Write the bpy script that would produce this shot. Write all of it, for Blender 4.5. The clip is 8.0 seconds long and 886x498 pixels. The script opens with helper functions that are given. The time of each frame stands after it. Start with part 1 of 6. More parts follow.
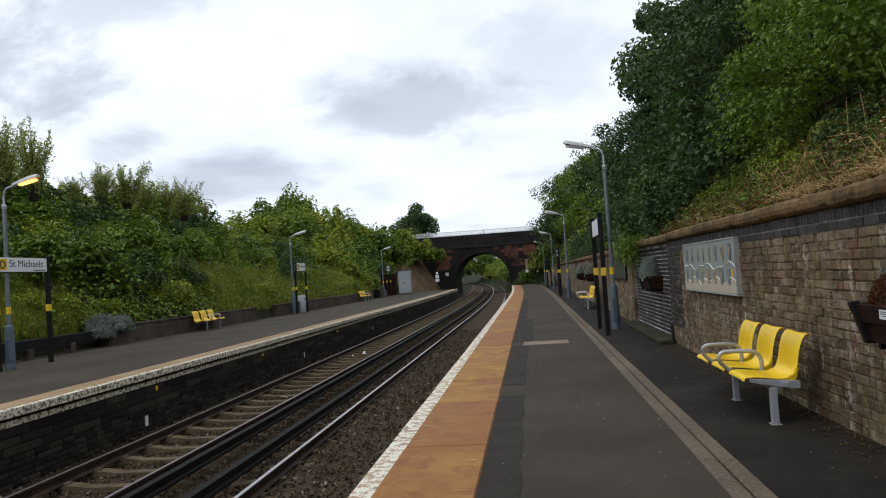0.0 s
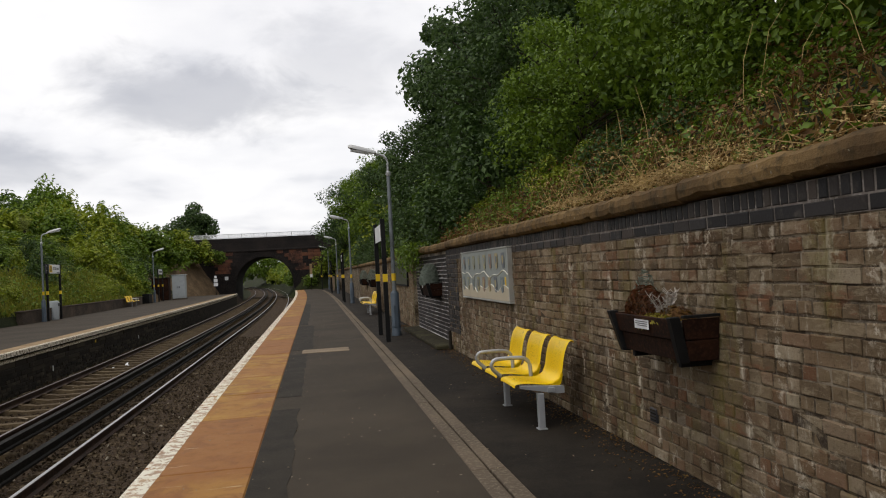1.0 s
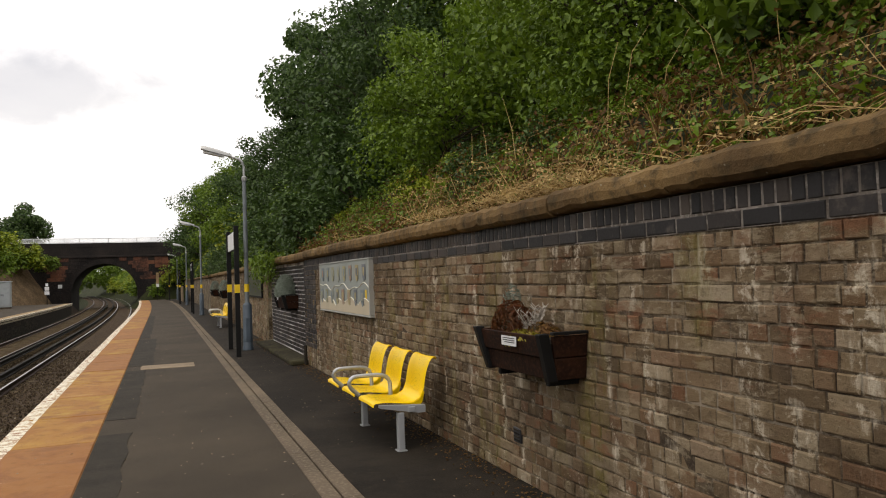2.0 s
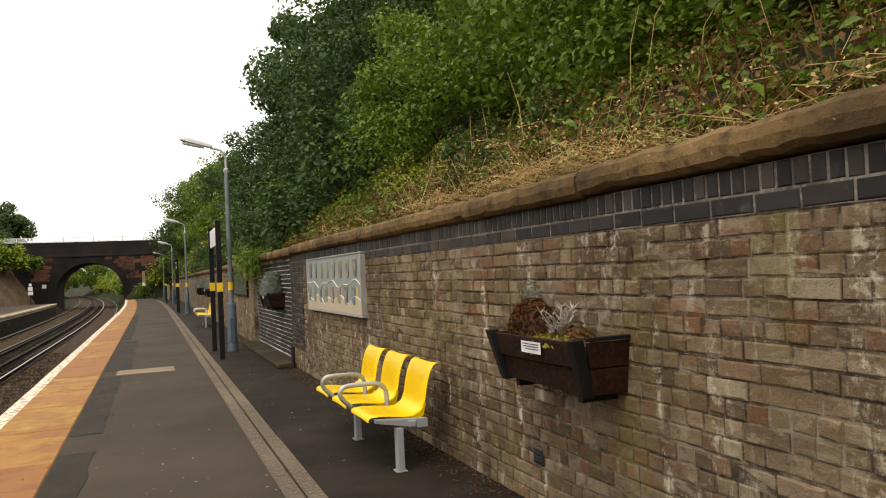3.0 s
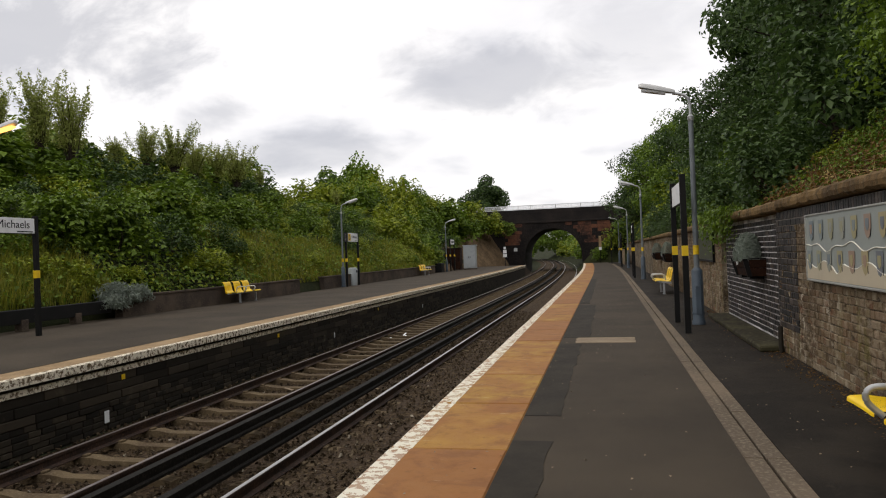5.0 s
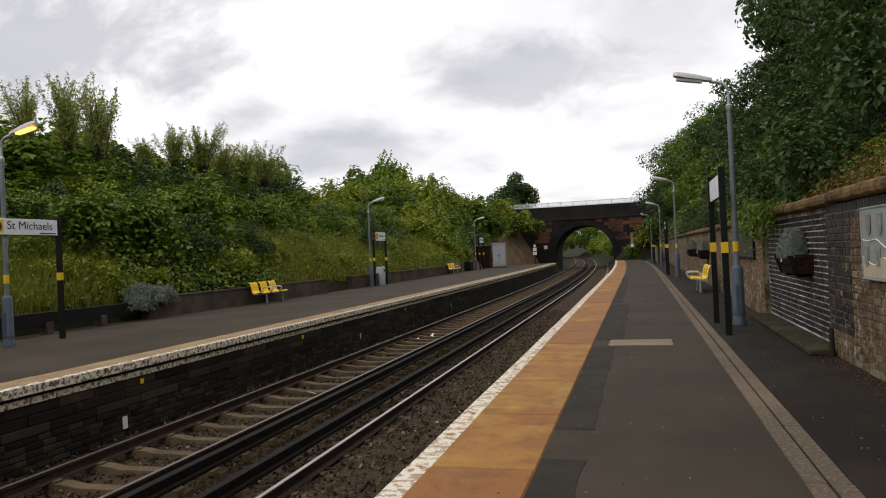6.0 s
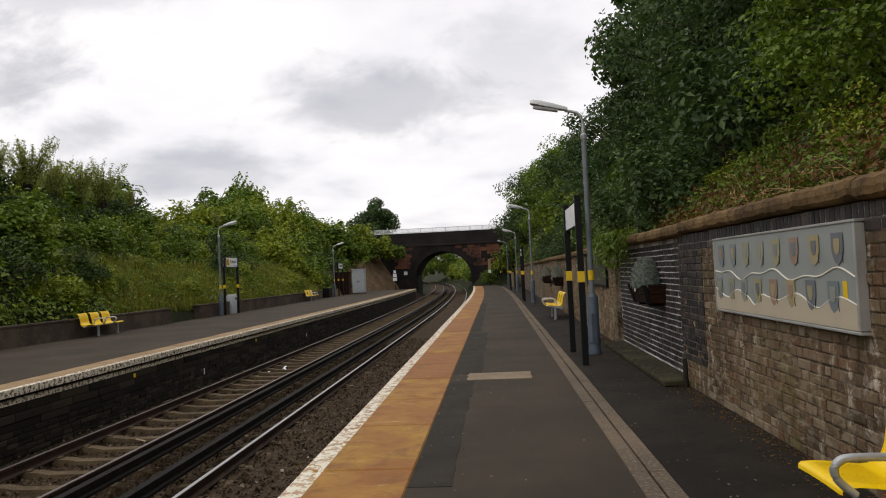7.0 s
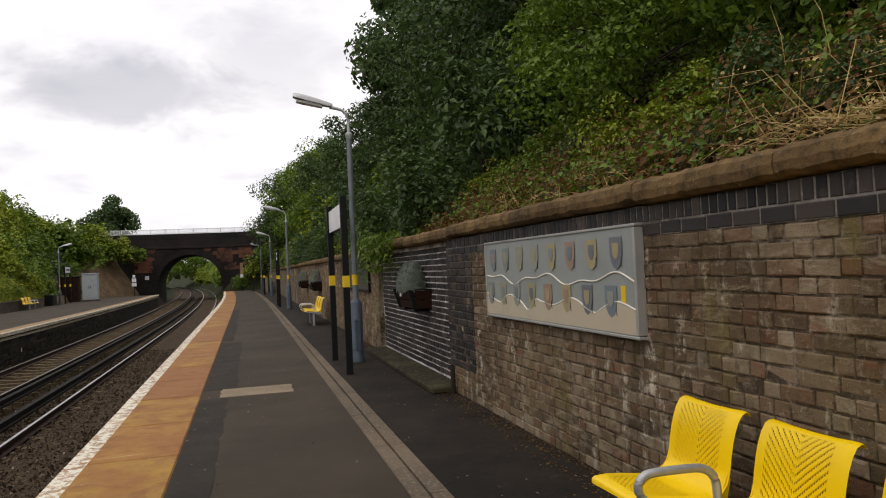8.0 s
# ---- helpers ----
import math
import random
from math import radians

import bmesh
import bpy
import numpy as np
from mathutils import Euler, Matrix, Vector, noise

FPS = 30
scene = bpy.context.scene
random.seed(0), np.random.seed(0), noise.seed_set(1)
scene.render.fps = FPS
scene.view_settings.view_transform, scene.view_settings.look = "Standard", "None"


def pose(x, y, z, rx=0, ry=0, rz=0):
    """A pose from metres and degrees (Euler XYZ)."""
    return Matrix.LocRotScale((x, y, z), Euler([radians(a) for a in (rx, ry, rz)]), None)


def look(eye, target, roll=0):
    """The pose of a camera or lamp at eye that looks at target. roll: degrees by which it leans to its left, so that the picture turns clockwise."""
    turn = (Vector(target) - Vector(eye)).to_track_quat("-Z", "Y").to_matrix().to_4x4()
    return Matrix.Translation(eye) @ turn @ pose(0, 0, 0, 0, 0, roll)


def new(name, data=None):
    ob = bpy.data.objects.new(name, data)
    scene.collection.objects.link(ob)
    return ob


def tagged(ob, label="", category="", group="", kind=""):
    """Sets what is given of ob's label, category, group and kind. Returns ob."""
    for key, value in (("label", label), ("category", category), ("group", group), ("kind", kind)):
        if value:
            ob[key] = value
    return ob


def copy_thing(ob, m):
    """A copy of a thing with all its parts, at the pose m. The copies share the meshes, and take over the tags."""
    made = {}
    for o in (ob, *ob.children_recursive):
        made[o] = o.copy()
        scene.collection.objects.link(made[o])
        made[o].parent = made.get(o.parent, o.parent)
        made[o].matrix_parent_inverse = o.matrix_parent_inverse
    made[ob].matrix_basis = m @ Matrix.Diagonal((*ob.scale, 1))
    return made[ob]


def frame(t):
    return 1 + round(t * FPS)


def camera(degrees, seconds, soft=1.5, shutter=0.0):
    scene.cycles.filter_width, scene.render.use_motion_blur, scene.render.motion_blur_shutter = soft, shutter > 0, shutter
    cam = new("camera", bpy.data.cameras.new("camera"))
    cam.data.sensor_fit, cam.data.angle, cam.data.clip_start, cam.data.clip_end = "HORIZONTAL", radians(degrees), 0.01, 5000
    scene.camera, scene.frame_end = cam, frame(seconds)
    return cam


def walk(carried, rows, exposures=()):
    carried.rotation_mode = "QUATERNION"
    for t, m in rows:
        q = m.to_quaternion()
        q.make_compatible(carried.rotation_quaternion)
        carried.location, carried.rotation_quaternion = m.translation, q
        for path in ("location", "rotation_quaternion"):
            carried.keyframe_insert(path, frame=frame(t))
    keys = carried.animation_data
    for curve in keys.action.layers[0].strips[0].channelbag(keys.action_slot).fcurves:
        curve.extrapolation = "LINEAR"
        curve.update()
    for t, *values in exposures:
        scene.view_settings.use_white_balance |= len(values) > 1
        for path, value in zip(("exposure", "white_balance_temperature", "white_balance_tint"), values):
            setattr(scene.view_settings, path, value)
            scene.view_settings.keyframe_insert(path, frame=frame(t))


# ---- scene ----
cam = camera(63.1, 8.0, soft=1.1)
PATH = [
    (0, (1.449, 2.847, 1.57), (1.215, 4.832, 1.646), -3.8),
    (0.5, (1.516, 3.025, 1.563), (1.603, 5.022, 1.632), -3.2),
    (1, (1.54, 3.203, 1.588), (1.893, 5.171, 1.641), -3.2),
    (1.5, (1.628, 3.497, 1.591), (2.2, 5.413, 1.648), -2.9),
    (1.7, (1.613, 3.544, 1.569), (2.265, 5.433, 1.64), -2.1),
    (2.8, (1.75, 4.099, 1.593), (2.557, 5.928, 1.647), -2.9),
    (3, (1.82, 4.392, 1.575), (2.573, 6.244, 1.633), -2.7),
    (3.5, (1.885, 4.812, 1.592), (2.374, 6.75, 1.645), -2.6),
    (4, (1.855, 5.206, 1.591), (2.007, 7.2, 1.636), -2.5),
    (4.5, (1.788, 5.668, 1.574), (1.624, 7.661, 1.603), -2.3),
    (5, (1.759, 6.261, 1.532), (1.318, 8.212, 1.548), -2.2),
    (5.2, (1.78, 6.315, 1.551), (1.261, 8.246, 1.561), -2.5),
    (6.3, (1.683, 7.099, 1.529), (1.164, 9.031, 1.55), -2.7),
    (6.5, (1.669, 7.319, 1.513), (1.229, 9.27, 1.549), -2.4),
    (7, (1.695, 7.543, 1.603), (1.555, 9.537, 1.67), -2.7),
    (7.5, (1.681, 7.916, 1.616), (1.914, 9.901, 1.692), -3.2),
    (8, (1.604, 8.231, 1.607), (2.132, 10.159, 1.655), -2.6),
]
LIGHTNESS = [
    (0.0, -0.16, 6050, 7), (0.5, -0.33, 6450, 10), (1.0, -0.25, 6700, 10), (1.5, -0.05, 6900, 11), (1.7, 0.05, 7000, 11), (2.8, 0.5, 7350, 11), (3.0, 0.58, 7400, 11),
    (3.5, 0.52, 7350, 11), (4.0, 0.38, 7150, 11), (4.5, -0.08, 6900, 12), (5.0, -0.15, 6800, 11), (6.3, -0.22, 6750, 12), (6.5, -0.24, 6750, 12), (7.5, -0.2, 6800, 12), (8.0, -0.12, 6800, 13),
]
walk(cam, [(t, look(eye, target, roll)) for t, eye, target, roll in PATH], LIGHTNESS)

# ---- world, sun and light ----
class Nodes:
    """A small wrapper to write node trees briefly."""

    def __init__(self, tree, fresh=True):
        self.t = tree
        if fresh:
            tree.nodes.clear()

    def n(self, kind, **props):
        node = self.t.nodes.new(kind)
        ins = props.pop("ins", {})
        for k, v in props.items():
            setattr(node, k, v)
        for k, v in ins.items():
            if isinstance(v, bpy.types.NodeSocket):
                self.t.links.new(v, node.inputs[k])
            else:
                node.inputs[k].default_value = v
        return node

    def math(self, op, a, b=0.0, clamp=False):
        return self.n("ShaderNodeMath", operation=op, use_clamp=clamp, ins={0: a, 1: b}).outputs[0]

    def noise(self, vec, scale, detail=4.0, rough=0.55, dist=0.0):
        return self.n("ShaderNodeTexNoise", ins={"Vector": vec, "Scale": scale, "Detail": detail, "Roughness": rough, "Distortion": dist}).outputs["Fac"]

    def ramp(self, fac, stops):
        r = self.n("ShaderNodeValToRGB", ins={0: fac})
        els = r.color_ramp.elements
        while len(els) < len(stops):
            els.new(0.5)
        for e, (p, c) in zip(els, stops):
            e.position = p
            e.color = (*c, 1.0) if len(c) == 3 else c
        return r.outputs[0]

    def step(self, fac, lo, hi):
        return self.n("ShaderNodeMapRange", interpolation_type="SMOOTHSTEP", ins={0: fac, 1: lo, 2: hi, 3: 0.0, 4: 1.0}).outputs[0]

    def mix(self, fac, a, b, blend="MIX"):
        return self.n("ShaderNodeMixRGB", blend_type=blend, ins={0: fac, 1: a if isinstance(a, bpy.types.NodeSocket) else (*a, 1), 2: b if isinstance(b, bpy.types.NodeSocket) else (*b, 1)}).outputs[0]


SUN_EL, SUN_AZ = radians(52), radians(250)
world = bpy.data.worlds.new("overcast_sky")
scene.world = world
world.use_nodes = True
w = Nodes(world.node_tree)
gen = w.n("ShaderNodeTexCoord").outputs["Generated"]
sep = w.n("ShaderNodeSeparateXYZ", ins={0: gen})
up = w.math("ADD", w.math("MAXIMUM", sep.outputs[2], 0.0), 0.16)
flat = w.n("ShaderNodeCombineXYZ", ins={0: w.math("DIVIDE", sep.outputs[0], up), 1: w.math("DIVIDE", sep.outputs[1], up), 2: 0.0}).outputs[0]
big = w.noise(flat, 0.85, 5.0, 0.5, 0.25)
small = w.noise(flat, 2.3, 6.0, 0.55, 0.1)
cover = w.math("ADD", w.math("MULTIPLY", big, 0.75), w.math("MULTIPLY", small, 0.25))
cloud = w.ramp(cover, [(0.40, (1.22, 1.22, 1.24)), (0.54, (1.04, 1.05, 1.1)), (0.62, (0.8, 0.82, 0.89)), (0.72, (0.6, 0.61, 0.68))])
# grey banks of cloud up the line: tangent of bearing and of height, half-widths, depth of grey
ahead = w.math("MAXIMUM", sep.outputs[1], 0.05)
east, rise = w.math("DIVIDE", sep.outputs[0], ahead), w.math("DIVIDE", sep.outputs[2], ahead)
curl = w.noise(w.n("ShaderNodeCombineXYZ", ins={0: w.math("MULTIPLY", east, 0.6), 1: rise, 2: 0.0}).outputs[0], 11.0, 6.0, 0.58, 0.3)
veil = 0.0
for ce, cr, he, hr, deep in ((-0.14, 0.245, 0.19, 0.055, 0.55), (-0.44, 0.165, 0.18, 0.034, 0.42), (-0.95, 0.38, 0.36, 0.13, 0.66), (-0.575, 0.232, 0.06, 0.035, 0.5), (0.06, 0.29, 0.13, 0.09, 0.3), (-0.62, 0.43, 0.2, 0.04, 0.4)):
    a = w.math("POWER", w.math("DIVIDE", w.math("SUBTRACT", east, ce), he), 2.0)
    b = w.math("POWER", w.math("DIVIDE", w.math("SUBTRACT", rise, cr), hr), 2.0)
    r = w.math("ADD", w.math("SQRT", w.math("ADD", a, b)), w.math("MULTIPLY", w.math("SUBTRACT", 0.5, curl), 3.2))
    veil = w.math("MAXIMUM", veil, w.math("MULTIPLY", w.step(r, 1.35, 0.25), deep))
veil = w.math("MULTIPLY", veil, w.step(sep.outputs[1], 0.25, 0.5))
cloud = w.mix(veil, cloud, (0.42, 0.44, 0.51))
sky = w.n("ShaderNodeTexSky", sky_type="NISHITA", sun_disc=False, sun_elevation=SUN_EL, sun_rotation=SUN_AZ)
clear = w.n("ShaderNodeBackground", ins={"Color": sky.outputs[0], "Strength": 0.12})
over = w.n("ShaderNodeBackground", ins={"Color": cloud, "Strength": 1.12})
both = w.n("ShaderNodeMixShader", ins={0: 0.9, 1: clear.outputs[0], 2: over.outputs[0]})
w.n("ShaderNodeOutputWorld", ins={0: both.outputs[0]})

sun_data = bpy.data.lights.new("sun", "SUN")
sun_data.energy, sun_data.angle, sun_data.color = 0.8, radians(30), (1.0, 0.96, 0.9)
sun = new("sun", sun_data)
sun.matrix_world = look((-30 * math.cos(SUN_EL), -12, 40), (0, 0, 0))


# ---- materials ----
def material(name, build, rough=0.8, metal=0.0, bump=None, spec=0.5):
    """build(nodes, coords) returns a colour socket, or (colour, roughness socket or None, height socket, bump strength)."""
    m = bpy.data.materials.new(name)
    m.use_nodes = True
    k = Nodes(m.node_tree)
    tex = k.n("ShaderNodeTexCoord")
    geo = k.n("ShaderNodeNewGeometry")
    k.obj, k.pos, k.uv, k.island = tex.outputs["Object"], geo.outputs["Position"], tex.outputs["UV"], geo.outputs["Random Per Island"]
    k.rand = k.math("FRACT", k.math("ADD", k.island, k.n("ShaderNodeObjectInfo").outputs["Random"]))
    made = build(k)
    colour, r, height, strength, dist = (*made, None, None, None, None)[:5] if isinstance(made, tuple) else (made, None, None, None, None)
    p = k.n("ShaderNodeBsdfPrincipled", ins={"Metallic": metal, "Roughness": rough, "Specular IOR Level": spec})
    if isinstance(colour, bpy.types.NodeSocket):
        k.t.links.new(colour, p.inputs["Base Color"])
    else:
        p.inputs["Base Color"].default_value = (*colour, 1)
    if r is not None:
        k.t.links.new(r, p.inputs["Roughness"])
    if height is not None:
        b = k.n("ShaderNodeBump", ins={"Strength": strength or 0.5, "Distance": dist or 0.01, "Height": height})
        k.t.links.new(b.outputs[0], p.inputs["Normal"])
    k.shader = p.outputs[0]
    k.n("ShaderNodeOutputMaterial", ins={0: p.outputs[0]})
    return m


def two_scale(base, dark, light, big=0.6, fine=30.0, bump=0.4, dist=0.005):
    """Colour that varies in broad stains and in fine grain."""
    def build(k):
        a, b = k.noise(k.pos, big, 5, 0.6), k.noise(k.pos, fine, 4, 0.6)
        c = k.mix(k.step(a, 0.35, 0.7), dark, base)
        c = k.mix(k.step(b, 0.45, 0.8), c, light)
        return c, None, b, bump, dist
    return build


def asphalt_build(k):
    a, b, f = k.noise(k.pos, 0.5, 5, 0.6), k.noise(k.pos, 3.0, 5, 0.65), k.noise(k.pos, 160.0, 3, 0.6)
    c = k.mix(k.step(a, 0.3, 0.72), (0.03876, 0.0304, 0.0216), (0.06426, 0.05035, 0.0352))
    c = k.mix(k.step(b, 0.55, 0.8), c, (0.051, 0.0418, 0.032))
    c = k.mix(k.step(f, 0.58, 0.75), c, (0.1326, 0.1187, 0.096))
    spot = k.n("ShaderNodeTexVoronoi", ins={"Vector": k.pos, "Scale": 2.6, "Randomness": 1.0}).outputs["Distance"]
    c = k.mix(k.step(spot, 0.045, 0.025), c, (0.2244, 0.19, 0.144))
    return c, None, f, 0.5, 0.006


def dark_asphalt_build(k):
    a, f = k.noise(k.pos, 2.0, 5, 0.65), k.noise(k.pos, 150.0, 3, 0.6)
    c = k.mix(k.step(a, 0.3, 0.7), (0.02244, 0.019, 0.0144), (0.03876, 0.0323, 0.024))
    c = k.mix(k.step(f, 0.6, 0.75), c, (0.0918, 0.0836, 0.068))
    return c, None, f, 0.5, 0.006


# asphalt along the wall's foot: the shade there is put into its darker colour
def margin_build(k):
    a, b, f = k.noise(k.pos, 1.1, 6, 0.68), k.noise(k.pos, 9.0, 6, 0.72), k.noise(k.pos, 150.0, 3, 0.6)
    c = k.mix(k.step(a, 0.36, 0.66), (0.01224, 0.0095, 0.0068), (0.02652, 0.0209, 0.0148))
    c = k.mix(k.math("MULTIPLY", k.step(b, 0.56, 0.7), 0.5), c, (0.0459, 0.0361, 0.0248))
    c = k.mix(k.step(f, 0.62, 0.75), c, (0.0816, 0.07125, 0.0544))
    return c, None, f, 0.6, 0.006


def slab_build(k):
    x = k.n("ShaderNodeSeparateXYZ", ins={0: k.obj}).outputs[0]
    a, b, f = k.noise(k.pos, 1.3, 5, 0.6), k.noise(k.pos, 7.0, 6, 0.65), k.noise(k.pos, 60.0, 4, 0.6)
    tone = k.ramp(k.rand, [(0.0, (0.25, 0.11, 0.045)), (0.3, (0.3, 0.135, 0.042)), (0.6, (0.37, 0.19, 0.045)), (1.0, (0.4, 0.245, 0.045))])
    c = k.mix(k.step(a, 0.35, 0.7), (0.27, 0.115, 0.035), tone)
    c = k.mix(k.math("MULTIPLY", k.step(b, 0.52, 0.75), 0.55), c, (0.17, 0.085, 0.04))
    damp = k.noise(k.pos, 2.4, 6, 0.7, 0.6)
    c = k.mix(k.math("MULTIPLY", k.step(damp, 0.48, 0.66), 0.75), c, (0.2, 0.085, 0.032))
    across = k.noise(k.n("ShaderNodeMapping", ins={"Vector": k.pos, "Scale": (1.0, 7.0, 1.0)}).outputs[0], 1.9, 5, 0.68, 0.5)
    c = k.mix(k.math("MULTIPLY", k.step(across, 0.64, 0.7), 0.55), c, (0.56, 0.44, 0.27))
    c = k.mix(k.math("MULTIPLY", k.step(k.noise(k.pos, 26.0, 5, 0.7), 0.62, 0.68), 0.5), c, (0.1, 0.055, 0.03))
    edge = k.math("SUBTRACT", 0.19, k.math("ADD", x, k.math("MULTIPLY", k.math("SUBTRACT", b, 0.5), 0.02)))
    worn = k.step(k.noise(k.pos, 10.0, 6, 0.74), 0.46, 0.51)
    near = k.step(k.noise(k.pos, 2.0, 3, 0.5), 0.3, 0.5)
    keep = k.math("MULTIPLY", k.step(edge, 0.0, 0.006), k.math("MAXIMUM", worn, k.math("MULTIPLY", near, 0.3)))
    c = k.mix(keep, c, (0.72, 0.68, 0.56))
    return c, k.math("ADD", 0.55, k.math("MULTIPLY", b, 0.3)), f, 0.25, 0.004


def wall_weather(k, c):
    """Soot, lime smears, moss, pits and damp that run over bricks and joints alike."""
    a, f, mid = k.noise(k.pos, 0.8, 6, 0.62), k.noise(k.pos, 46.0, 6, 0.75), k.noise(k.pos, 10.0, 6, 0.74)
    tall = k.n("ShaderNodeMapping", ins={"Vector": k.pos, "Scale": (1.0, 3.0, 0.5)}).outputs[0]
    wide = k.n("ShaderNodeMapping", ins={"Vector": k.pos, "Scale": (1.0, 0.8, 2.2)}).outputs[0]
    streak, patch = k.noise(tall, 1.7, 6, 0.68), k.noise(k.pos, 7.5, 6, 0.78, 0.4)
    c = k.mix(k.math("MULTIPLY", k.step(mid, 0.4, 0.68), 0.45), c, (0.15, 0.107, 0.06))
    c = k.mix(k.math("MULTIPLY", k.step(k.noise(k.pos, 19.0, 6, 0.78, 0.3), 0.54, 0.64), 0.45), c, (0.06, 0.042, 0.027))
    c = k.mix(k.math("MULTIPLY", k.step(a, 0.46, 0.62), 0.62), c, (0.06, 0.039, 0.022))
    smear = k.math("MULTIPLY", k.step(k.noise(wide, 5.5, 6, 0.72, 0.5), 0.5, 0.6), k.step(k.noise(k.pos, 1.15, 4, 0.6), 0.38, 0.58))
    c = k.mix(k.math("MULTIPLY", smear, 0.5), c, (0.34, 0.275, 0.185))
    salt = k.math("MULTIPLY", k.step(streak, 0.5, 0.66), k.step(patch, 0.48, 0.58))
    c = k.mix(k.math("MULTIPLY", salt, 0.9), c, (0.57, 0.5, 0.39))
    moss = k.math("MULTIPLY", k.step(k.noise(tall, 1.0, 4, 0.6), 0.5, 0.66), k.step(patch, 0.38, 0.6))
    c = k.mix(k.math("MULTIPLY", moss, 0.65), c, (0.15, 0.125, 0.032))
    fleck = k.math("MULTIPLY", k.step(k.noise(wide, 24.0, 6, 0.78, 0.4), 0.58, 0.64), k.step(mid, 0.4, 0.6))
    c = k.mix(k.math("MULTIPLY", fleck, 0.5), c, (0.46, 0.39, 0.28))
    rusty = k.math("MULTIPLY", k.step(k.noise(wide, 2.6, 5, 0.7), 0.58, 0.68), 0.55)
    c = k.mix(rusty, c, (0.19, 0.078, 0.04))
    c = k.mix(k.math("MULTIPLY", k.step(f, 0.6, 0.68), 0.6), c, (0.03, 0.021, 0.014))
    h = k.math("ADD", k.math("MULTIPLY", mid, 1.0), k.math("ADD", k.math("MULTIPLY", f, 0.7), k.math("MULTIPLY", patch, 0.9)))
    return c, h


def brick_build(k):
    tone = k.ramp(k.rand, [(0.0, (0.09, 0.062, 0.038)), (0.18, (0.15, 0.105, 0.062)), (0.4, (0.21, 0.155, 0.094)), (0.54, (0.155, 0.092, 0.05)), (0.7, (0.255, 0.2, 0.13)), (0.84, (0.165, 0.08, 0.043)), (1.0, (0.33, 0.27, 0.185))])
    c, h = wall_weather(k, tone)
    return c, None, h, 1.0, 0.011


def mortar_build(k):
    a = k.noise(k.pos, 3.0, 6, 0.7)
    c, h = wall_weather(k, k.mix(k.step(a, 0.44, 0.62), (0.055, 0.04, 0.028), (0.3, 0.25, 0.19)))
    return c, None, h, 1.0, 0.014


def blue_brick_build(k):
    tone = k.ramp(k.rand, [(0.0, (0.011, 0.01, 0.01)), (0.5, (0.021, 0.019, 0.019)), (0.8, (0.038, 0.03, 0.026)), (1.0, (0.065, 0.05, 0.04))])
    a, f = k.noise(k.pos, 5.0, 6, 0.65), k.noise(k.pos, 60.0, 4, 0.6)
    c = k.mix(k.math("MULTIPLY", k.step(a, 0.56, 0.75), 0.5), tone, (0.15, 0.12, 0.1))
    return c, k.math("ADD", 0.42, k.math("MULTIPLY", f, 0.3)), f, 0.35, 0.004


def pale_mortar_build(k):
    a, f = k.noise(k.pos, 2.0, 6, 0.7), k.noise(k.pos, 80.0, 4, 0.6)
    c = k.mix(k.step(a, 0.35, 0.62), (0.24, 0.22, 0.21), (0.72, 0.7, 0.68))
    return c, None, f, 0.6, 0.006


def coping_build(k):
    a, b, f = k.noise(k.pos, 1.4, 6, 0.62), k.noise(k.pos, 9.0, 6, 0.7), k.noise(k.pos, 55.0, 4, 0.65)
    c = k.mix(k.step(a, 0.3, 0.7), (0.085, 0.052, 0.024), (0.22, 0.14, 0.06))
    c = k.mix(k.math("MULTIPLY", k.step(b, 0.46, 0.66), 0.75), c, (0.045, 0.034, 0.018))
    c = k.mix(k.math("MULTIPLY", k.step(k.noise(k.pos, 24.0, 4, 0.6), 0.66, 0.72), 0.8), c, (0.3, 0.27, 0.2))
    h = k.math("ADD", k.math("MULTIPLY", b, 1.0), k.math("MULTIPLY", f, 0.4))
    return c, None, h, 0.7, 0.02


def soot_stone_build(k):
    tone = k.ramp(k.rand, [(0.0, (0.01326, 0.0114, 0.0088)), (0.6, (0.02652, 0.02185, 0.016)), (1.0, (0.051, 0.04085, 0.0288))])
    a, f = k.noise(k.pos, 2.0, 6, 0.65), k.noise(k.pos, 40.0, 4, 0.6)
    c = k.mix(k.math("MULTIPLY", k.step(a, 0.58, 0.75), 0.6), tone, (0.102, 0.0836, 0.06))
    return c, None, f, 0.6, 0.008


def lip_build(k):
    b = k.noise(k.pos, 13.0, 6, 0.72)
    c = k.mix(k.step(b, 0.44, 0.52), (0.13, 0.09, 0.05), (0.74, 0.68, 0.55))
    return c, None, b, 0.5, 0.01


def ballast_build(k):
    v = k.n("ShaderNodeTexVoronoi", ins={"Vector": k.pos, "Scale": 19.0, "Randomness": 1.0})
    a = k.noise(k.pos, 0.8, 5, 0.6)
    c = k.ramp(v.outputs["Color"], [(0.0, (0.01428, 0.0095, 0.0056)), (0.5, (0.05304, 0.0342, 0.0184)), (1.0, (0.1122, 0.0779, 0.0432))])
    c = k.mix(k.step(a, 0.35, 0.7), c, (0.0561, 0.038, 0.024))
    return c, None, v.outputs["Distance"], 1.0, 0.04


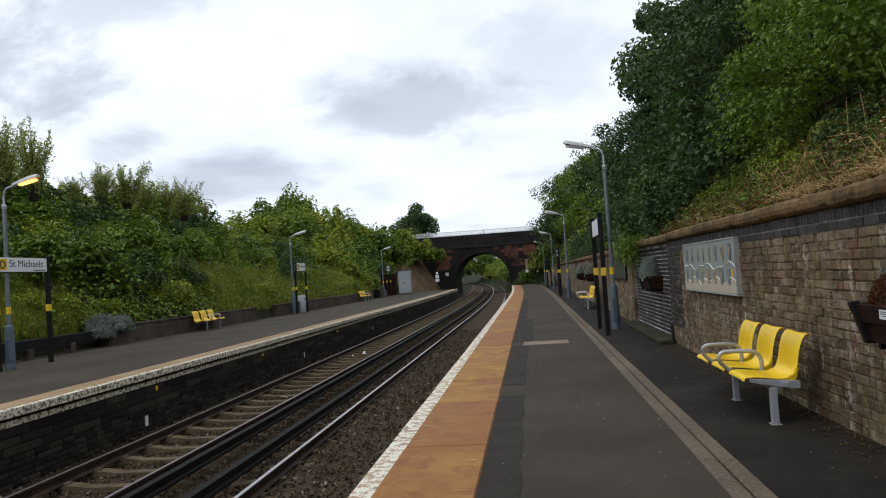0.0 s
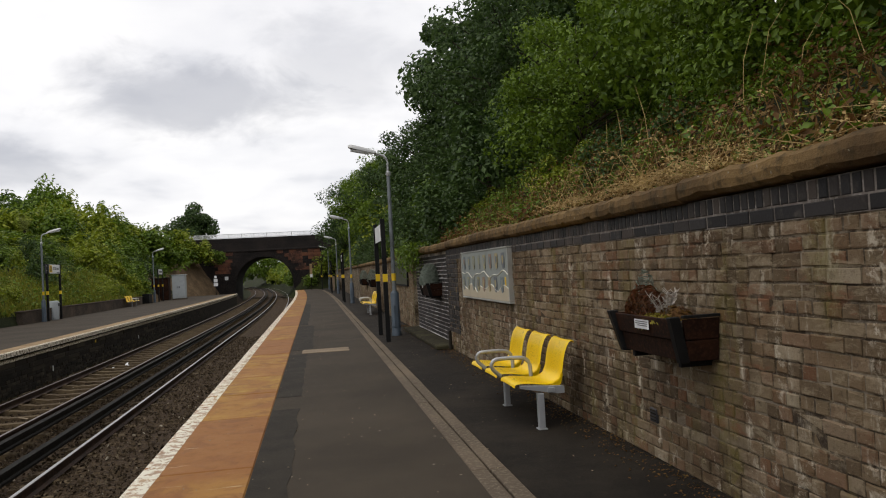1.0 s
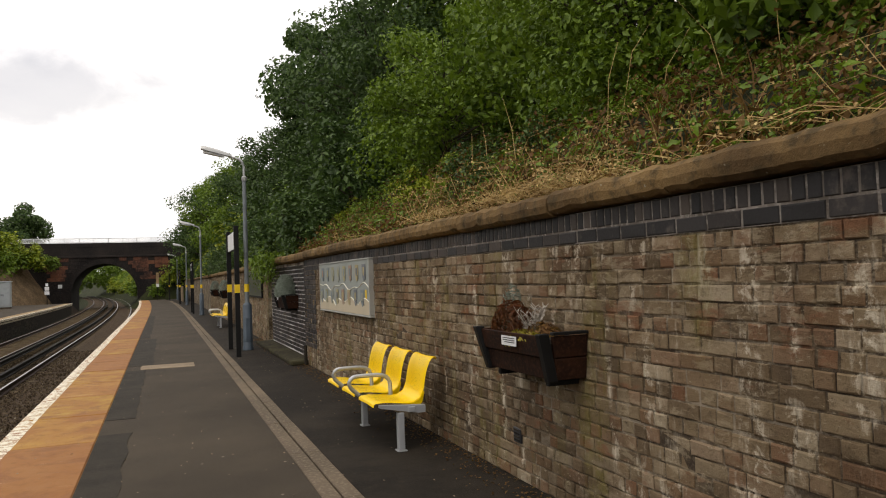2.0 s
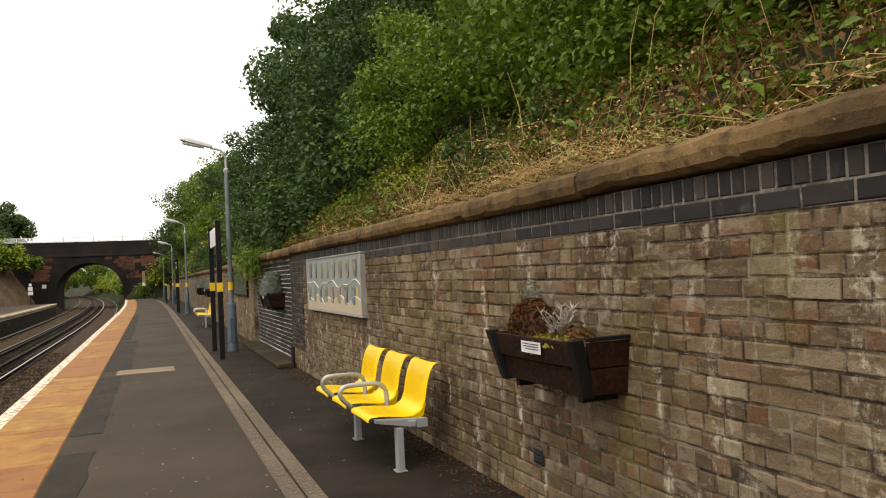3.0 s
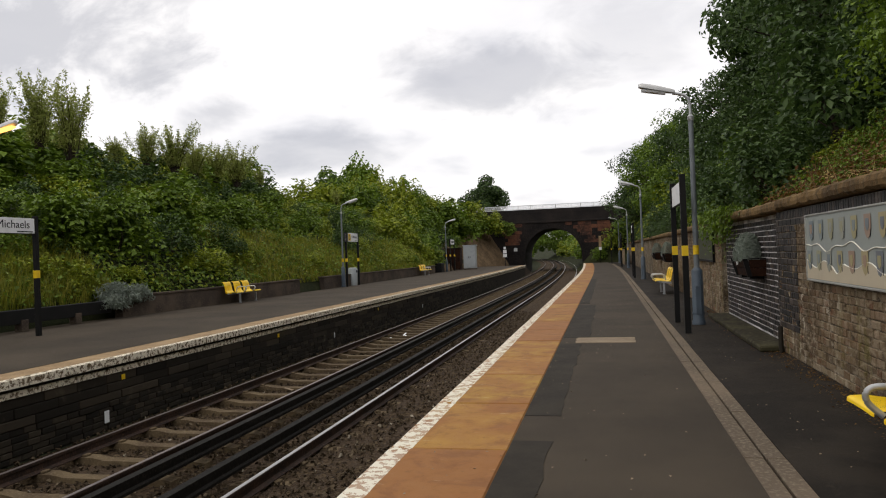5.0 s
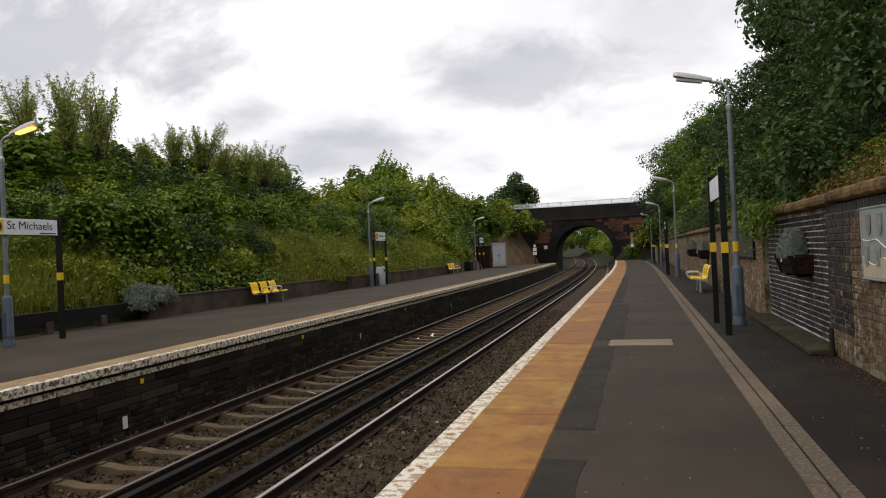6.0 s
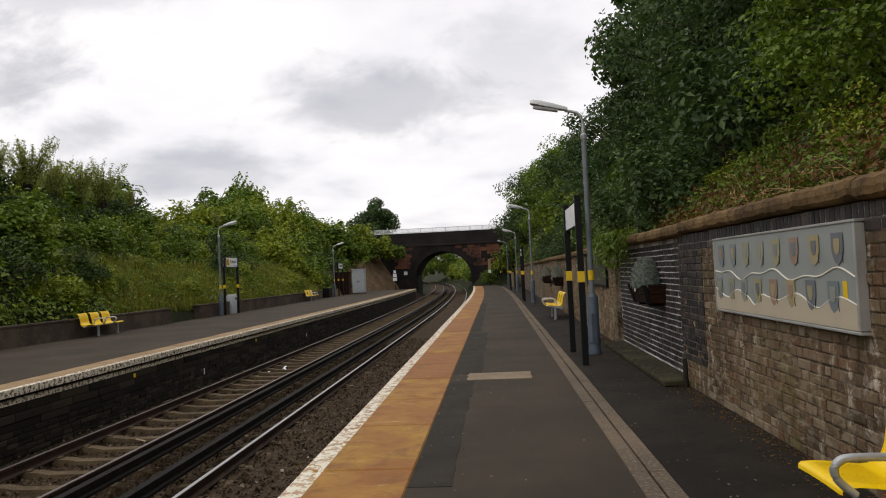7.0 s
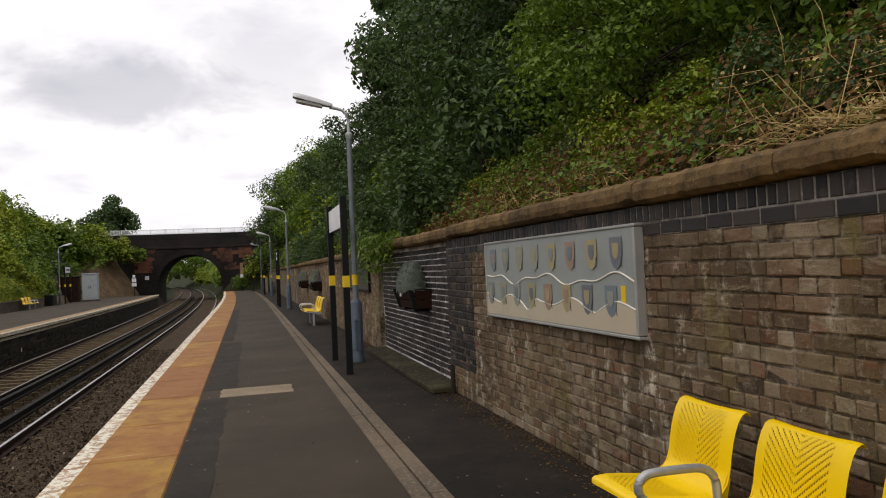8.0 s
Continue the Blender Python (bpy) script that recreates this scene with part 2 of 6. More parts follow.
def stone_build(k):
    c = k.ramp(k.rand, [(0.0, (0.02244, 0.01615, 0.0096)), (0.45, (0.06324, 0.04465, 0.0256)), (0.8, (0.102, 0.07505, 0.0448)), (0.97, (0.153, 0.1187, 0.076)), (1.0, (0.459, 0.4085, 0.32))])
    f = k.noise(k.pos, 60.0, 4, 0.6)
    return k.mix(k.math("MULTIPLY", f, 0.5), c, (0.051, 0.0342, 0.0216)), None, f, 0.4, 0.005


def earth_build(k):
    a, f = k.noise(k.pos, 0.7, 6, 0.65), k.noise(k.pos, 14.0, 6, 0.7)
    c = k.mix(k.step(a, 0.35, 0.65), (0.016, 0.02, 0.008), (0.03, 0.034, 0.012))
    c = k.mix(k.step(f, 0.5, 0.75), c, (0.03, 0.04, 0.01))
    return c, None, f, 1.0, 0.06


def leaf_material(name, tones, gloss=0.5, spec=0.3):
    def build(k):
        c = k.ramp(k.rand, tones)
        big = k.noise(k.pos, 0.55, 4, 0.6)
        c = k.mix(k.math("MULTIPLY", k.step(big, 0.35, 0.7), 0.5), c, tones[-1][1])
        return c
    m = material(name, build, rough=gloss, spec=spec)
    nt = m.node_tree
    p = next(n for n in nt.nodes if n.type == "BSDF_PRINCIPLED")
    out = next(n for n in nt.nodes if n.type == "OUTPUT_MATERIAL")
    tr = nt.nodes.new("ShaderNodeBsdfTranslucent")
    mx = nt.nodes.new("ShaderNodeMixShader")
    mx.inputs[0].default_value = 0.3
    nt.links.new(p.inputs["Base Color"].links[0].from_socket, tr.inputs[0])
    nt.links.new(p.outputs[0], mx.inputs[1])
    nt.links.new(tr.outputs[0], mx.inputs[2])
    nt.links.new(mx.outputs[0], out.inputs[0])
    return m


def seat_build(k):
    a = k.noise(k.pos, 6.0, 5, 0.6)
    return k.mix(k.math("MULTIPLY", k.step(a, 0.5, 0.75), 0.35), (0.86, 0.57, 0.0), (0.7, 0.44, 0.003))


def perforated(m):
    """Rows of small round holes in a herringbone, punched through the shell."""
    nt = m.node_tree
    k = Nodes(nt, False)
    uv = k.n("ShaderNodeTexCoord").outputs["UV"]
    s = k.n("ShaderNodeSeparateXYZ", ins={0: uv})
    u, v = k.math("ABSOLUTE", k.math("SUBTRACT", s.outputs[0], 0.2825)), s.outputs[1]
    p, q = k.math("SUBTRACT", v, k.math("MULTIPLY", u, 0.95)), u
    du = k.math("SUBTRACT", k.math("FRACT", k.math("DIVIDE", p, 0.036)), 0.5)
    dv = k.math("SUBTRACT", k.math("FRACT", k.math("DIVIDE", q, 0.0125)), 0.5)
    r = k.math("SQRT", k.math("ADD", k.math("POWER", k.math("MULTIPLY", du, 0.026), 2.0), k.math("POWER", k.math("MULTIPLY", dv, 0.0172), 2.0)))
    hole = k.math("LESS_THAN", r, 0.0058)
    inside = k.math("MULTIPLY", k.math("LESS_THAN", u, 0.19), k.math("GREATER_THAN", u, 0.004))
    zone = k.math("MAXIMUM", k.math("MULTIPLY", k.math("GREATER_THAN", v, 0.1), k.math("LESS_THAN", v, 0.36)), k.math("MULTIPLY", k.math("GREATER_THAN", v, 0.53), k.math("LESS_THAN", v, 0.86)))
    mask = k.math("MULTIPLY", hole, k.math("MULTIPLY", inside, zone))
    out = next(n for n in nt.nodes if n.type == "OUTPUT_MATERIAL")
    was = out.inputs[0].links[0].from_socket
    clear_ = k.n("ShaderNodeBsdfTransparent")
    mx = k.n("ShaderNodeMixShader", ins={0: mask, 1: was, 2: clear_.outputs[0]})
    nt.links.new(mx.outputs[0], out.inputs[0])
    return m


def plain(c, dark, big=3.0):
    def build(k):
        a, f = k.noise(k.pos, big, 5, 0.6), k.noise(k.pos, 60.0, 4, 0.6)
        return k.mix(k.math("MULTIPLY", k.step(a, 0.45, 0.75), 0.6), c, dark), None, f, 0.12, 0.003
    return build


M = dict(
    asphalt=material("asphalt", asphalt_build, 0.85, spec=0.15),
    dark_asphalt=material("dark_asphalt", dark_asphalt_build, 0.85, spec=0.15),
    slab=material("ochre_slab", slab_build, 0.7, spec=0.15),
    margin=material("shade_toned_asphalt", margin_build, 0.88, spec=0.15),
    far_slab=material("pale_ochre_slab", two_scale((0.33, 0.2304, 0.126), (0.22, 0.144, 0.0756), (0.42, 0.3168, 0.1932), 1.5), 0.85, spec=0.15),
    drain=material("drain_concrete", two_scale((0.16, 0.12, 0.08232), (0.1, 0.0768, 0.0546), (0.22, 0.1824, 0.1302)), 0.85, spec=0.15),
    patch=material("patch_concrete", two_scale((0.27, 0.2064, 0.1386), (0.19, 0.144, 0.0966), (0.33, 0.2688, 0.1848), 2.0), 0.85, spec=0.15),
    brick=material("weathered_brick", brick_build, 0.88, spec=0.15),
    mortar=material("old_mortar", mortar_build, 0.92, spec=0.15),
    blue_brick=material("blue_brick", blue_brick_build, 0.55, spec=0.3),
    pale_mortar=material("pale_mortar", pale_mortar_build, 0.9, spec=0.15),
    coping=material("sandstone_coping", coping_build, 0.92, spec=0.15),
    soot=material("sooty_stone", soot_stone_build, 0.85, spec=0.15),
    lip=material("worn_white_lip", lip_build, 0.8, spec=0.15),
    ballast=material("ballast_bed", ballast_build, 0.95, spec=0.15),
    stone=material("ballast_stone", stone_build, 0.9, spec=0.15),
    earth=material("bank_earth", earth_build, 0.95, spec=0.15),
    rust=material("rusty_rail", two_scale((0.05, 0.03, 0.022), (0.025, 0.018, 0.015), (0.1, 0.055, 0.035), 3.0), 0.75, spec=0.15),
    rail_top=material("polished_rail", plain((0.42, 0.41, 0.41), (0.25, 0.23, 0.22)), 0.38, 0.9),
    dull_top=material("dull_rail_top", plain((0.17, 0.14, 0.13), (0.09, 0.07, 0.065)), 0.45, 0.6),
    conductor=material("conductor_steel", two_scale((0.011, 0.0096, 0.00798), (0.006, 0.00528, 0.0042), (0.03, 0.02496, 0.01932), 3.0), 0.75, 0.0, spec=0.12),
    sleeper=material("concrete_sleeper", two_scale((0.125, 0.0912, 0.0504), (0.07, 0.048, 0.02772), (0.17, 0.1296, 0.0798), 2.0), 0.9, spec=0.15),
    seat=perforated(material("yellow_seat", seat_build, 0.4, spec=0.3)),
    galv=material("grey_metal", plain((0.48, 0.49, 0.49), (0.2, 0.2, 0.2)), 0.45, 0.5),
    frame=material("grey_frame_paint", plain((0.3, 0.31, 0.32), (0.2, 0.2, 0.2)), 0.5),
    pole=material("lamp_column_grey", plain((0.17, 0.19, 0.2), (0.1, 0.11, 0.12)), 0.5, 0.2),
    base=material("lamp_base_blue_grey", plain((0.062, 0.085, 0.11), (0.04, 0.055, 0.07)), 0.5),
    black=material("black_paint", plain((0.009, 0.009, 0.009), (0.016, 0.015, 0.014)), 0.6, spec=0.15),
    yellow=material("yellow_band", plain((0.78, 0.52, 0.01), (0.6, 0.38, 0.01)), 0.5),
    white=material("white_sign", plain((0.74, 0.75, 0.76), (0.6, 0.6, 0.6)), 0.4),
    ink=material("dark_ink", plain((0.02, 0.02, 0.025), (0.03, 0.03, 0.03)), 0.5),
    lamp_case=material("lamp_case", plain((0.5, 0.5, 0.49), (0.24, 0.24, 0.23)), 0.45, 0.3),
    cabinet=material("cabinet_grey", plain((0.36, 0.39, 0.4), (0.27, 0.29, 0.3)), 0.5),
    wood=material("planter_wood", two_scale((0.035, 0.013, 0.006), (0.012, 0.006, 0.004), (0.06, 0.024, 0.012), 3.0, 40.0), 0.75, spec=0.12),
    course_mortar=material("course_mortar", two_scale((0.24, 0.21, 0.185), (0.1, 0.085, 0.07), (0.36, 0.33, 0.3), 2.5, 30.0), 0.9, spec=0.15),
    bare_earth=material("dry_earth", two_scale((0.17, 0.115, 0.065), (0.09, 0.06, 0.035), (0.27, 0.2, 0.125), 1.2, 14.0), 0.95, spec=0.1),
    soil=material("planter_soil", two_scale((0.03, 0.022, 0.014), (0.015, 0.012, 0.009), (0.06, 0.045, 0.03), 9.0), 0.95),
    mossy=material("mossy_concrete", two_scale((0.05, 0.045, 0.024), (0.024, 0.021, 0.014), (0.1, 0.088, 0.055), 1.6, 12.0), 0.95, spec=0.1),
    low_wall=material("low_wall_concrete", two_scale((0.1, 0.075, 0.055), (0.045, 0.035, 0.028), (0.14, 0.11, 0.085), 1.2), 0.9, spec=0.15),
    bridge=material("bridge_brick", two_scale((0.026, 0.021, 0.019), (0.012, 0.011, 0.011), (0.05, 0.038, 0.032), 0.5, 9.0), 0.88, spec=0.15),
    red_stone=material("red_sandstone", two_scale((0.17, 0.07, 0.04), (0.03, 0.02, 0.018), (0.2, 0.1, 0.065), 0.55, 6.0), 0.9, spec=0.15),
    bark=material("bark", two_scale((0.055, 0.042, 0.03), (0.03, 0.023, 0.018), (0.085, 0.07, 0.052), 4.0), 0.9, spec=0.15),
    dead_twig=material("bleached_twig", two_scale((0.5, 0.46, 0.4), (0.3, 0.26, 0.22), (0.62, 0.58, 0.52), 5.0), 0.85),
    straw=material("dry_stems", two_scale((0.5, 0.35, 0.13), (0.3, 0.19, 0.07), (0.6, 0.46, 0.22), 2.5, 30), 0.85),
    leaf=leaf_material("green_leaf", [(0.0, (0.045, 0.085, 0.008)), (0.35, (0.1, 0.165, 0.013)), (0.75, (0.16, 0.24, 0.02)), (1.0, (0.12, 0.19, 0.014))]),
    dark_leaf=leaf_material("dark_leaf", [(0.0, (0.024, 0.05, 0.014)), (0.5, (0.05, 0.09, 0.022)), (0.85, (0.085, 0.14, 0.032)), (1.0, (0.058, 0.1, 0.022))], 0.5, 0.28),
    bright_leaf=leaf_material("bright_leaf", [(0.0, (0.112, 0.156, 0.011)), (0.5, (0.213, 0.270, 0.018)), (0.9, (0.325, 0.348, 0.029)), (1.0, (0.213, 0.258, 0.018))]),
    willow_leaf=leaf_material("willow_leaf", [(0.0, (0.189, 0.224, 0.046)), (0.6, (0.304, 0.350, 0.078)), (1.0, (0.377, 0.406, 0.111))]),
    brown_leaf=leaf_material("brown_leaf", [(0.0, (0.075, 0.029, 0.009)), (0.5, (0.150, 0.068, 0.020)), (0.85, (0.213, 0.116, 0.027)), (1.0, (0.112, 0.074, 0.018))], gloss=0.7),
    yellow_leaf=leaf_material("yellow_leaf", [(0.0, (0.2, 0.17, 0.02)), (0.6, (0.34, 0.27, 0.02)), (1.0, (0.25, 0.22, 0.03))]),
    grey_leaf=leaf_material("silver_leaf", [(0.0, (0.2, 0.24, 0.19)), (0.6, (0.33, 0.37, 0.31)), (1.0, (0.27, 0.31, 0.26))], gloss=0.7),
    grass=leaf_material("grass_blade", [(0.0, (0.09, 0.12, 0.012)), (0.5, (0.19, 0.21, 0.02)), (0.88, (0.32, 0.28, 0.04)), (1.0, (0.2, 0.21, 0.02))]),
    red_leaf=leaf_material("russet_leaf", [(0.0, (0.06, 0.016, 0.01)), (0.6, (0.2, 0.055, 0.022)), (1.0, (0.14, 0.07, 0.025))]),
)


def glowing(name, colour, strength):
    m = bpy.data.materials.new(name)
    m.use_nodes = True
    k = Nodes(m.node_tree)
    e = k.n("ShaderNodeEmission", ins={0: (*colour, 1), 1: strength})
    k.n("ShaderNodeOutputMaterial", ins={0: e.outputs[0]})
    return m


M["lit"] = glowing("lit_lamp_amber", (1.0, 0.5, 0.13), 2.6)
M["lens"] = material("lamp_lens", plain((0.7, 0.71, 0.72), (0.6, 0.6, 0.6)), 0.2)


# ---- geometry helpers ----
class Geo:
    """Collects vertices and faces of one mesh."""

    def __init__(self):
        self.v, self.f, self.uv = [], [], []

    def add(self, verts, faces):
        n = len(self.v)
        self.v += [tuple(p) for p in verts]
        self.f += [tuple(i + n for i in f) for f in faces]
        return self

    def box(self, x0, x1, y0, y1, z0, z1, b=0.0, m=None):
        """A box with chamfered edges."""
        if b <= 0:
            vs = [(x, y, z) for x in (x0, x1) for y in (y0, y1) for z in (z0, z1)]
            fs = [(0, 1, 3, 2), (4, 6, 7, 5), (0, 4, 5, 1), (2, 3, 7, 6), (0, 2, 6, 4), (1, 5, 7, 3)]
        else:
            vs, fs, at = [], [], {}
            for i, (x, sx) in enumerate(((x0, 1), (x1, -1))):
                for j, (y, sy) in enumerate(((y0, 1), (y1, -1))):
                    for k, (z, sz) in enumerate(((z0, 1), (z1, -1))):
                        for a in range(3):
                            at[i, j, k, a] = len(vs)
                            vs.append((x + (0 if a == 0 else b * sx), y + (0 if a == 1 else b * sy), z + (0 if a == 2 else b * sz)))
            for i in (0, 1):
                q = [at[i, j, k, 0] for j, k in ((0, 0), (0, 1), (1, 1), (1, 0))]
                fs.append(tuple(q if i == 0 else q[::-1]))
                q = [at[j, i, k, 1] for j, k in ((0, 0), (1, 0), (1, 1), (0, 1))]
                fs.append(tuple(q if i == 0 else q[::-1]))
                q = [at[j, k, i, 2] for j, k in ((0, 0), (0, 1), (1, 1), (1, 0))]
                fs.append(tuple(q if i == 0 else q[::-1]))
            for j in (0, 1):
                for k in (0, 1):
                    fs.append((at[0, j, k, 1], at[1, j, k, 1], at[1, j, k, 2], at[0, j, k, 2]))
                    fs.append((at[j, 0, k, 0], at[j, 1, k, 0], at[j, 1, k, 2], at[j, 0, k, 2]))
                    fs.append((at[j, k, 0, 0], at[j, k, 1, 0], at[j, k, 1, 1], at[j, k, 0, 1]))
            for i in (0, 1):
                for j in (0, 1):
                    for k in (0, 1):
                        fs.append((at[i, j, k, 0], at[i, j, k, 1], at[i, j, k, 2]))
        if m is not None:
            vs = [m @ Vector(p) for p in vs]
        return self.add(vs, fs)

    def tube(self, pts, r, n=8, cap=True):
        """A round tube along pts; r is one radius or one a point."""
        pts = [Vector(p) for p in pts]
        rs = r if isinstance(r, (list, tuple)) else [r] * len(pts)
        vs, fs = [], []
        for i, p in enumerate(pts):
            d = (pts[min(i + 1, len(pts) - 1)] - pts[max(i - 1, 0)]).normalized()
            side = d.cross(Vector((0, 0, 1)) if abs(d.z) < 0.9 else Vector((0, 1, 0))).normalized()
            other = d.cross(side)
            for j in range(n):
                a = 2 * math.pi * j / n
                vs.append(p + (side * math.cos(a) + other * math.sin(a)) * rs[i])
        for i in range(len(pts) - 1):
            for j in range(n):
                a, b = i * n + j, i * n + (j + 1) % n
                fs.append((a, b, b + n, a + n))
        if cap:
            fs.append(tuple(range(n))[::-1])
            fs.append(tuple(range((len(pts) - 1) * n, len(pts) * n)))
        return self.add(vs, fs)

    def prism(self, outline, along):
        """Extrudes a closed outline of 3D points by a vector."""
        n, d = len(outline), Vector(along)
        vs = [Vector(p) for p in outline] + [Vector(p) + d for p in outline]
        fs = [tuple(range(n))[::-1], tuple(range(n, 2 * n))] + [(i, (i + 1) % n, (i + 1) % n + n, i + n) for i in range(n)]
        return self.add(vs, fs)

    def mesh(self, name, mat, smooth=False):
        me = bpy.data.meshes.new(name)
        me.from_pydata(self.v, [], self.f)
        bm = bmesh.new()
        bm.from_mesh(me)
        bmesh.ops.recalc_face_normals(bm, faces=bm.faces)
        bm.to_mesh(me)
        bm.free()
        me.materials.append(mat)
        if smooth:
            me.polygons.foreach_set("use_smooth", [True] * len(me.polygons))
            me.set_sharp_from_angle(angle=radians(40))
        return me


def part(name, geo, mat, parent, label="", smooth=False, at=None):
    """Links one mesh as a part under a thing or part."""
    me = geo if isinstance(geo, bpy.types.Mesh) else geo.mesh(name, mat, smooth)
    ob = new(name, me)
    ob.parent = parent
    if at is not None:
        ob.matrix_basis = at
    if label:
        tagged(ob, label)
    return ob


def thing(name, label, category, at=(0, 0, 0), rz=0.0, group="", kind=""):
    ob = new(name)
    ob.matrix_basis = pose(*at, 0, 0, rz)
    return tagged(ob, label, category, group, kind)


def setting(name, geo, mat, label="", smooth=False):
    me = geo if isinstance(geo, bpy.types.Mesh) else geo.mesh(name, mat, smooth)
    return tagged(new(name, me), label, kind="structure")


def leaves(name, centres, normals, size, mat, aspect=0.6, jitter=0.6, seed=0, droop=0.25):
    """Many folded leaves in one mesh, made with numpy."""
    rng = np.random.default_rng(seed)
    c = np.asarray(centres, float)
    n = len(c)
    nrm = np.asarray(normals, float) + rng.normal(0, jitter, (n, 3))
    nrm /= np.linalg.norm(nrm, axis=1, keepdims=True) + 1e-9
    ax = rng.normal(0, 1, (n, 3)) + np.array([0, 0, -droop])
    ax -= (ax * nrm).sum(1, keepdims=True) * nrm
    ax /= np.linalg.norm(ax, axis=1, keepdims=True) + 1e-9
    sd = np.cross(nrm, ax)
    s = (np.asarray(size) * rng.uniform(0.65, 1.3, n))[:, None]
    fold = nrm * s * 0.13
    v = np.stack([c - ax * s * 0.5, c + sd * s * aspect * 0.5 + fold - ax * s * 0.08, c + ax * s * 0.5 - nrm * s * 0.08, c - sd * s * aspect * 0.5 + fold - ax * s * 0.08], 1).reshape(-1, 3)
    me = bpy.data.meshes.new(name)
    me.vertices.add(4 * n)
    me.vertices.foreach_set("co", v.astype(np.float32).ravel())
    me.loops.add(6 * n)
    base = 4 * np.arange(n)[:, None]
    me.loops.foreach_set("vertex_index", (base + np.array([0, 1, 2, 0, 2, 3])).ravel().astype(np.int32))
    me.polygons.add(2 * n)
    me.polygons.foreach_set("loop_start", (3 * np.arange(2 * n)).astype(np.int32))
    me.update(calc_edges=True)
    me.materials.append(mat)
    return me


def blades(name, roots, height, width, mat, lean=0.35, seed=0):
    """Grass blades or thin upright leaves: two triangles each."""
    rng = np.random.default_rng(seed)
    c = np.asarray(roots, float)
    n = len(c)
    h = np.asarray(height) * rng.uniform(0.5, 1.25, n)
    a = rng.uniform(0, 2 * math.pi, n)
    side = np.stack([np.cos(a), np.sin(a), 0 * a], 1) * width
    bend = rng.normal(0, lean, (n, 2)) * h[:, None]
    mid = c + np.stack([bend[:, 0] * 0.35, bend[:, 1] * 0.35, h * 0.6], 1)
    tip = c + np.stack([bend[:, 0], bend[:, 1], h], 1)
    v = np.stack([c - side * 0.5, c + side * 0.5, mid + side * 0.4, tip, mid - side * 0.4], 1).reshape(-1, 3)
    me = bpy.data.meshes.new(name)
    me.vertices.add(5 * n)
    me.vertices.foreach_set("co", v.astype(np.float32).ravel())
    idx = np.array([0, 1, 2, 0, 2, 4, 4, 2, 3])
    me.loops.add(9 * n)
    me.loops.foreach_set("vertex_index", (5 * np.arange(n)[:, None] + idx).ravel().astype(np.int32))
    me.polygons.add(3 * n)
    me.polygons.foreach_set("loop_start", (3 * np.arange(3 * n)).astype(np.int32))
    me.update(calc_edges=True)
    me.materials.append(mat)
    return me


# ---- the plan ----
def bend(y):
    """The line swings to the left beyond the platforms' middle."""
    return -max(0.0, y - 45.0) ** 2 / 2400.0


RAIL, BED = -0.93, -1.2                      # rail tops and ballast
WALL, COPE = 4.12, 1.945                       # face and top of the retaining wall
OPP = -6.4                                    # edge of the far platform
END, OPP_END, BRIDGE = 88.0, 92.0, 100.0


def far_wall(y):
    """The low wall behind the far platform."""
    return float(np.interp(y, [-40, 25.2, 25.6, 32, 40, 90], [-13.0, -13.0, -12.7, -12.35, -12.3, -12.3])) + bend(y)


def height(x, y):
    """The ground: ballast in the cutting and a bank on each side."""
    b = bend(y)
    wob = 0.5 * noise.noise(Vector((x * 0.15, y * 0.12, 0.3))) + 0.25 * noise.noise(Vector((x * 0.5, y * 0.4, 3.0)))
    past = min(1.0, max(0.0, (y - 94.0) / 5.0))
    lx = (1 - past) * (far_wall(min(y, 95.0)) - 0.3) + past * (b - 8.6)
    lz = (1 - past) * 0.42 + past * BED
    rx = (1 - past) * 4.5 + past * (b - 0.9)
    rz = (1 - past) * 2.0 + past * BED
    if x < lx:
        d = lx - x
        return lz + min(1.0, d / 2) * wob + (6.9 + 1.8 * min(1.0, max(0.0, (y - 76.0) / 12.0)) - lz) * (1 - math.exp(-d * 0.14)) * 1.05
    if x > rx:
        d = x - rx
        return rz + min(1.0, d / 3) * wob + (7.0 - rz) * (1 - math.exp(-d * 0.15))
    return BED


def ground_sheet():
    xs = sorted({*np.linspace(-36, -12, 33).round(2), *np.linspace(-12, 4.4, 20).round(2), *np.linspace(4.5, 24, 28).round(2), -2500, -900, -300, -120, -70, -48, 32, 48, 70, 120, 300, 900, 2500})
    ys = sorted({*np.linspace(-30, 60, 61).round(2), *np.linspace(62, 200, 56).round(2), -2500, -600, -150, -60, 230, 280, 360, 500, 900, 2500})
    g = Geo()
    g.v = [(x, y, height(x, y)) for y in ys for x in xs]
    n = len(xs)
    g.f = [(j * n + i, j * n + i + 1, (j + 1) * n + i + 1, (j + 1) * n + i) for j in range(len(ys) - 1) for i in range(n - 1)]
    return g


ground = setting("ground", ground_sheet(), M["earth"], "dark earth banks of a railway cutting under plants", True)


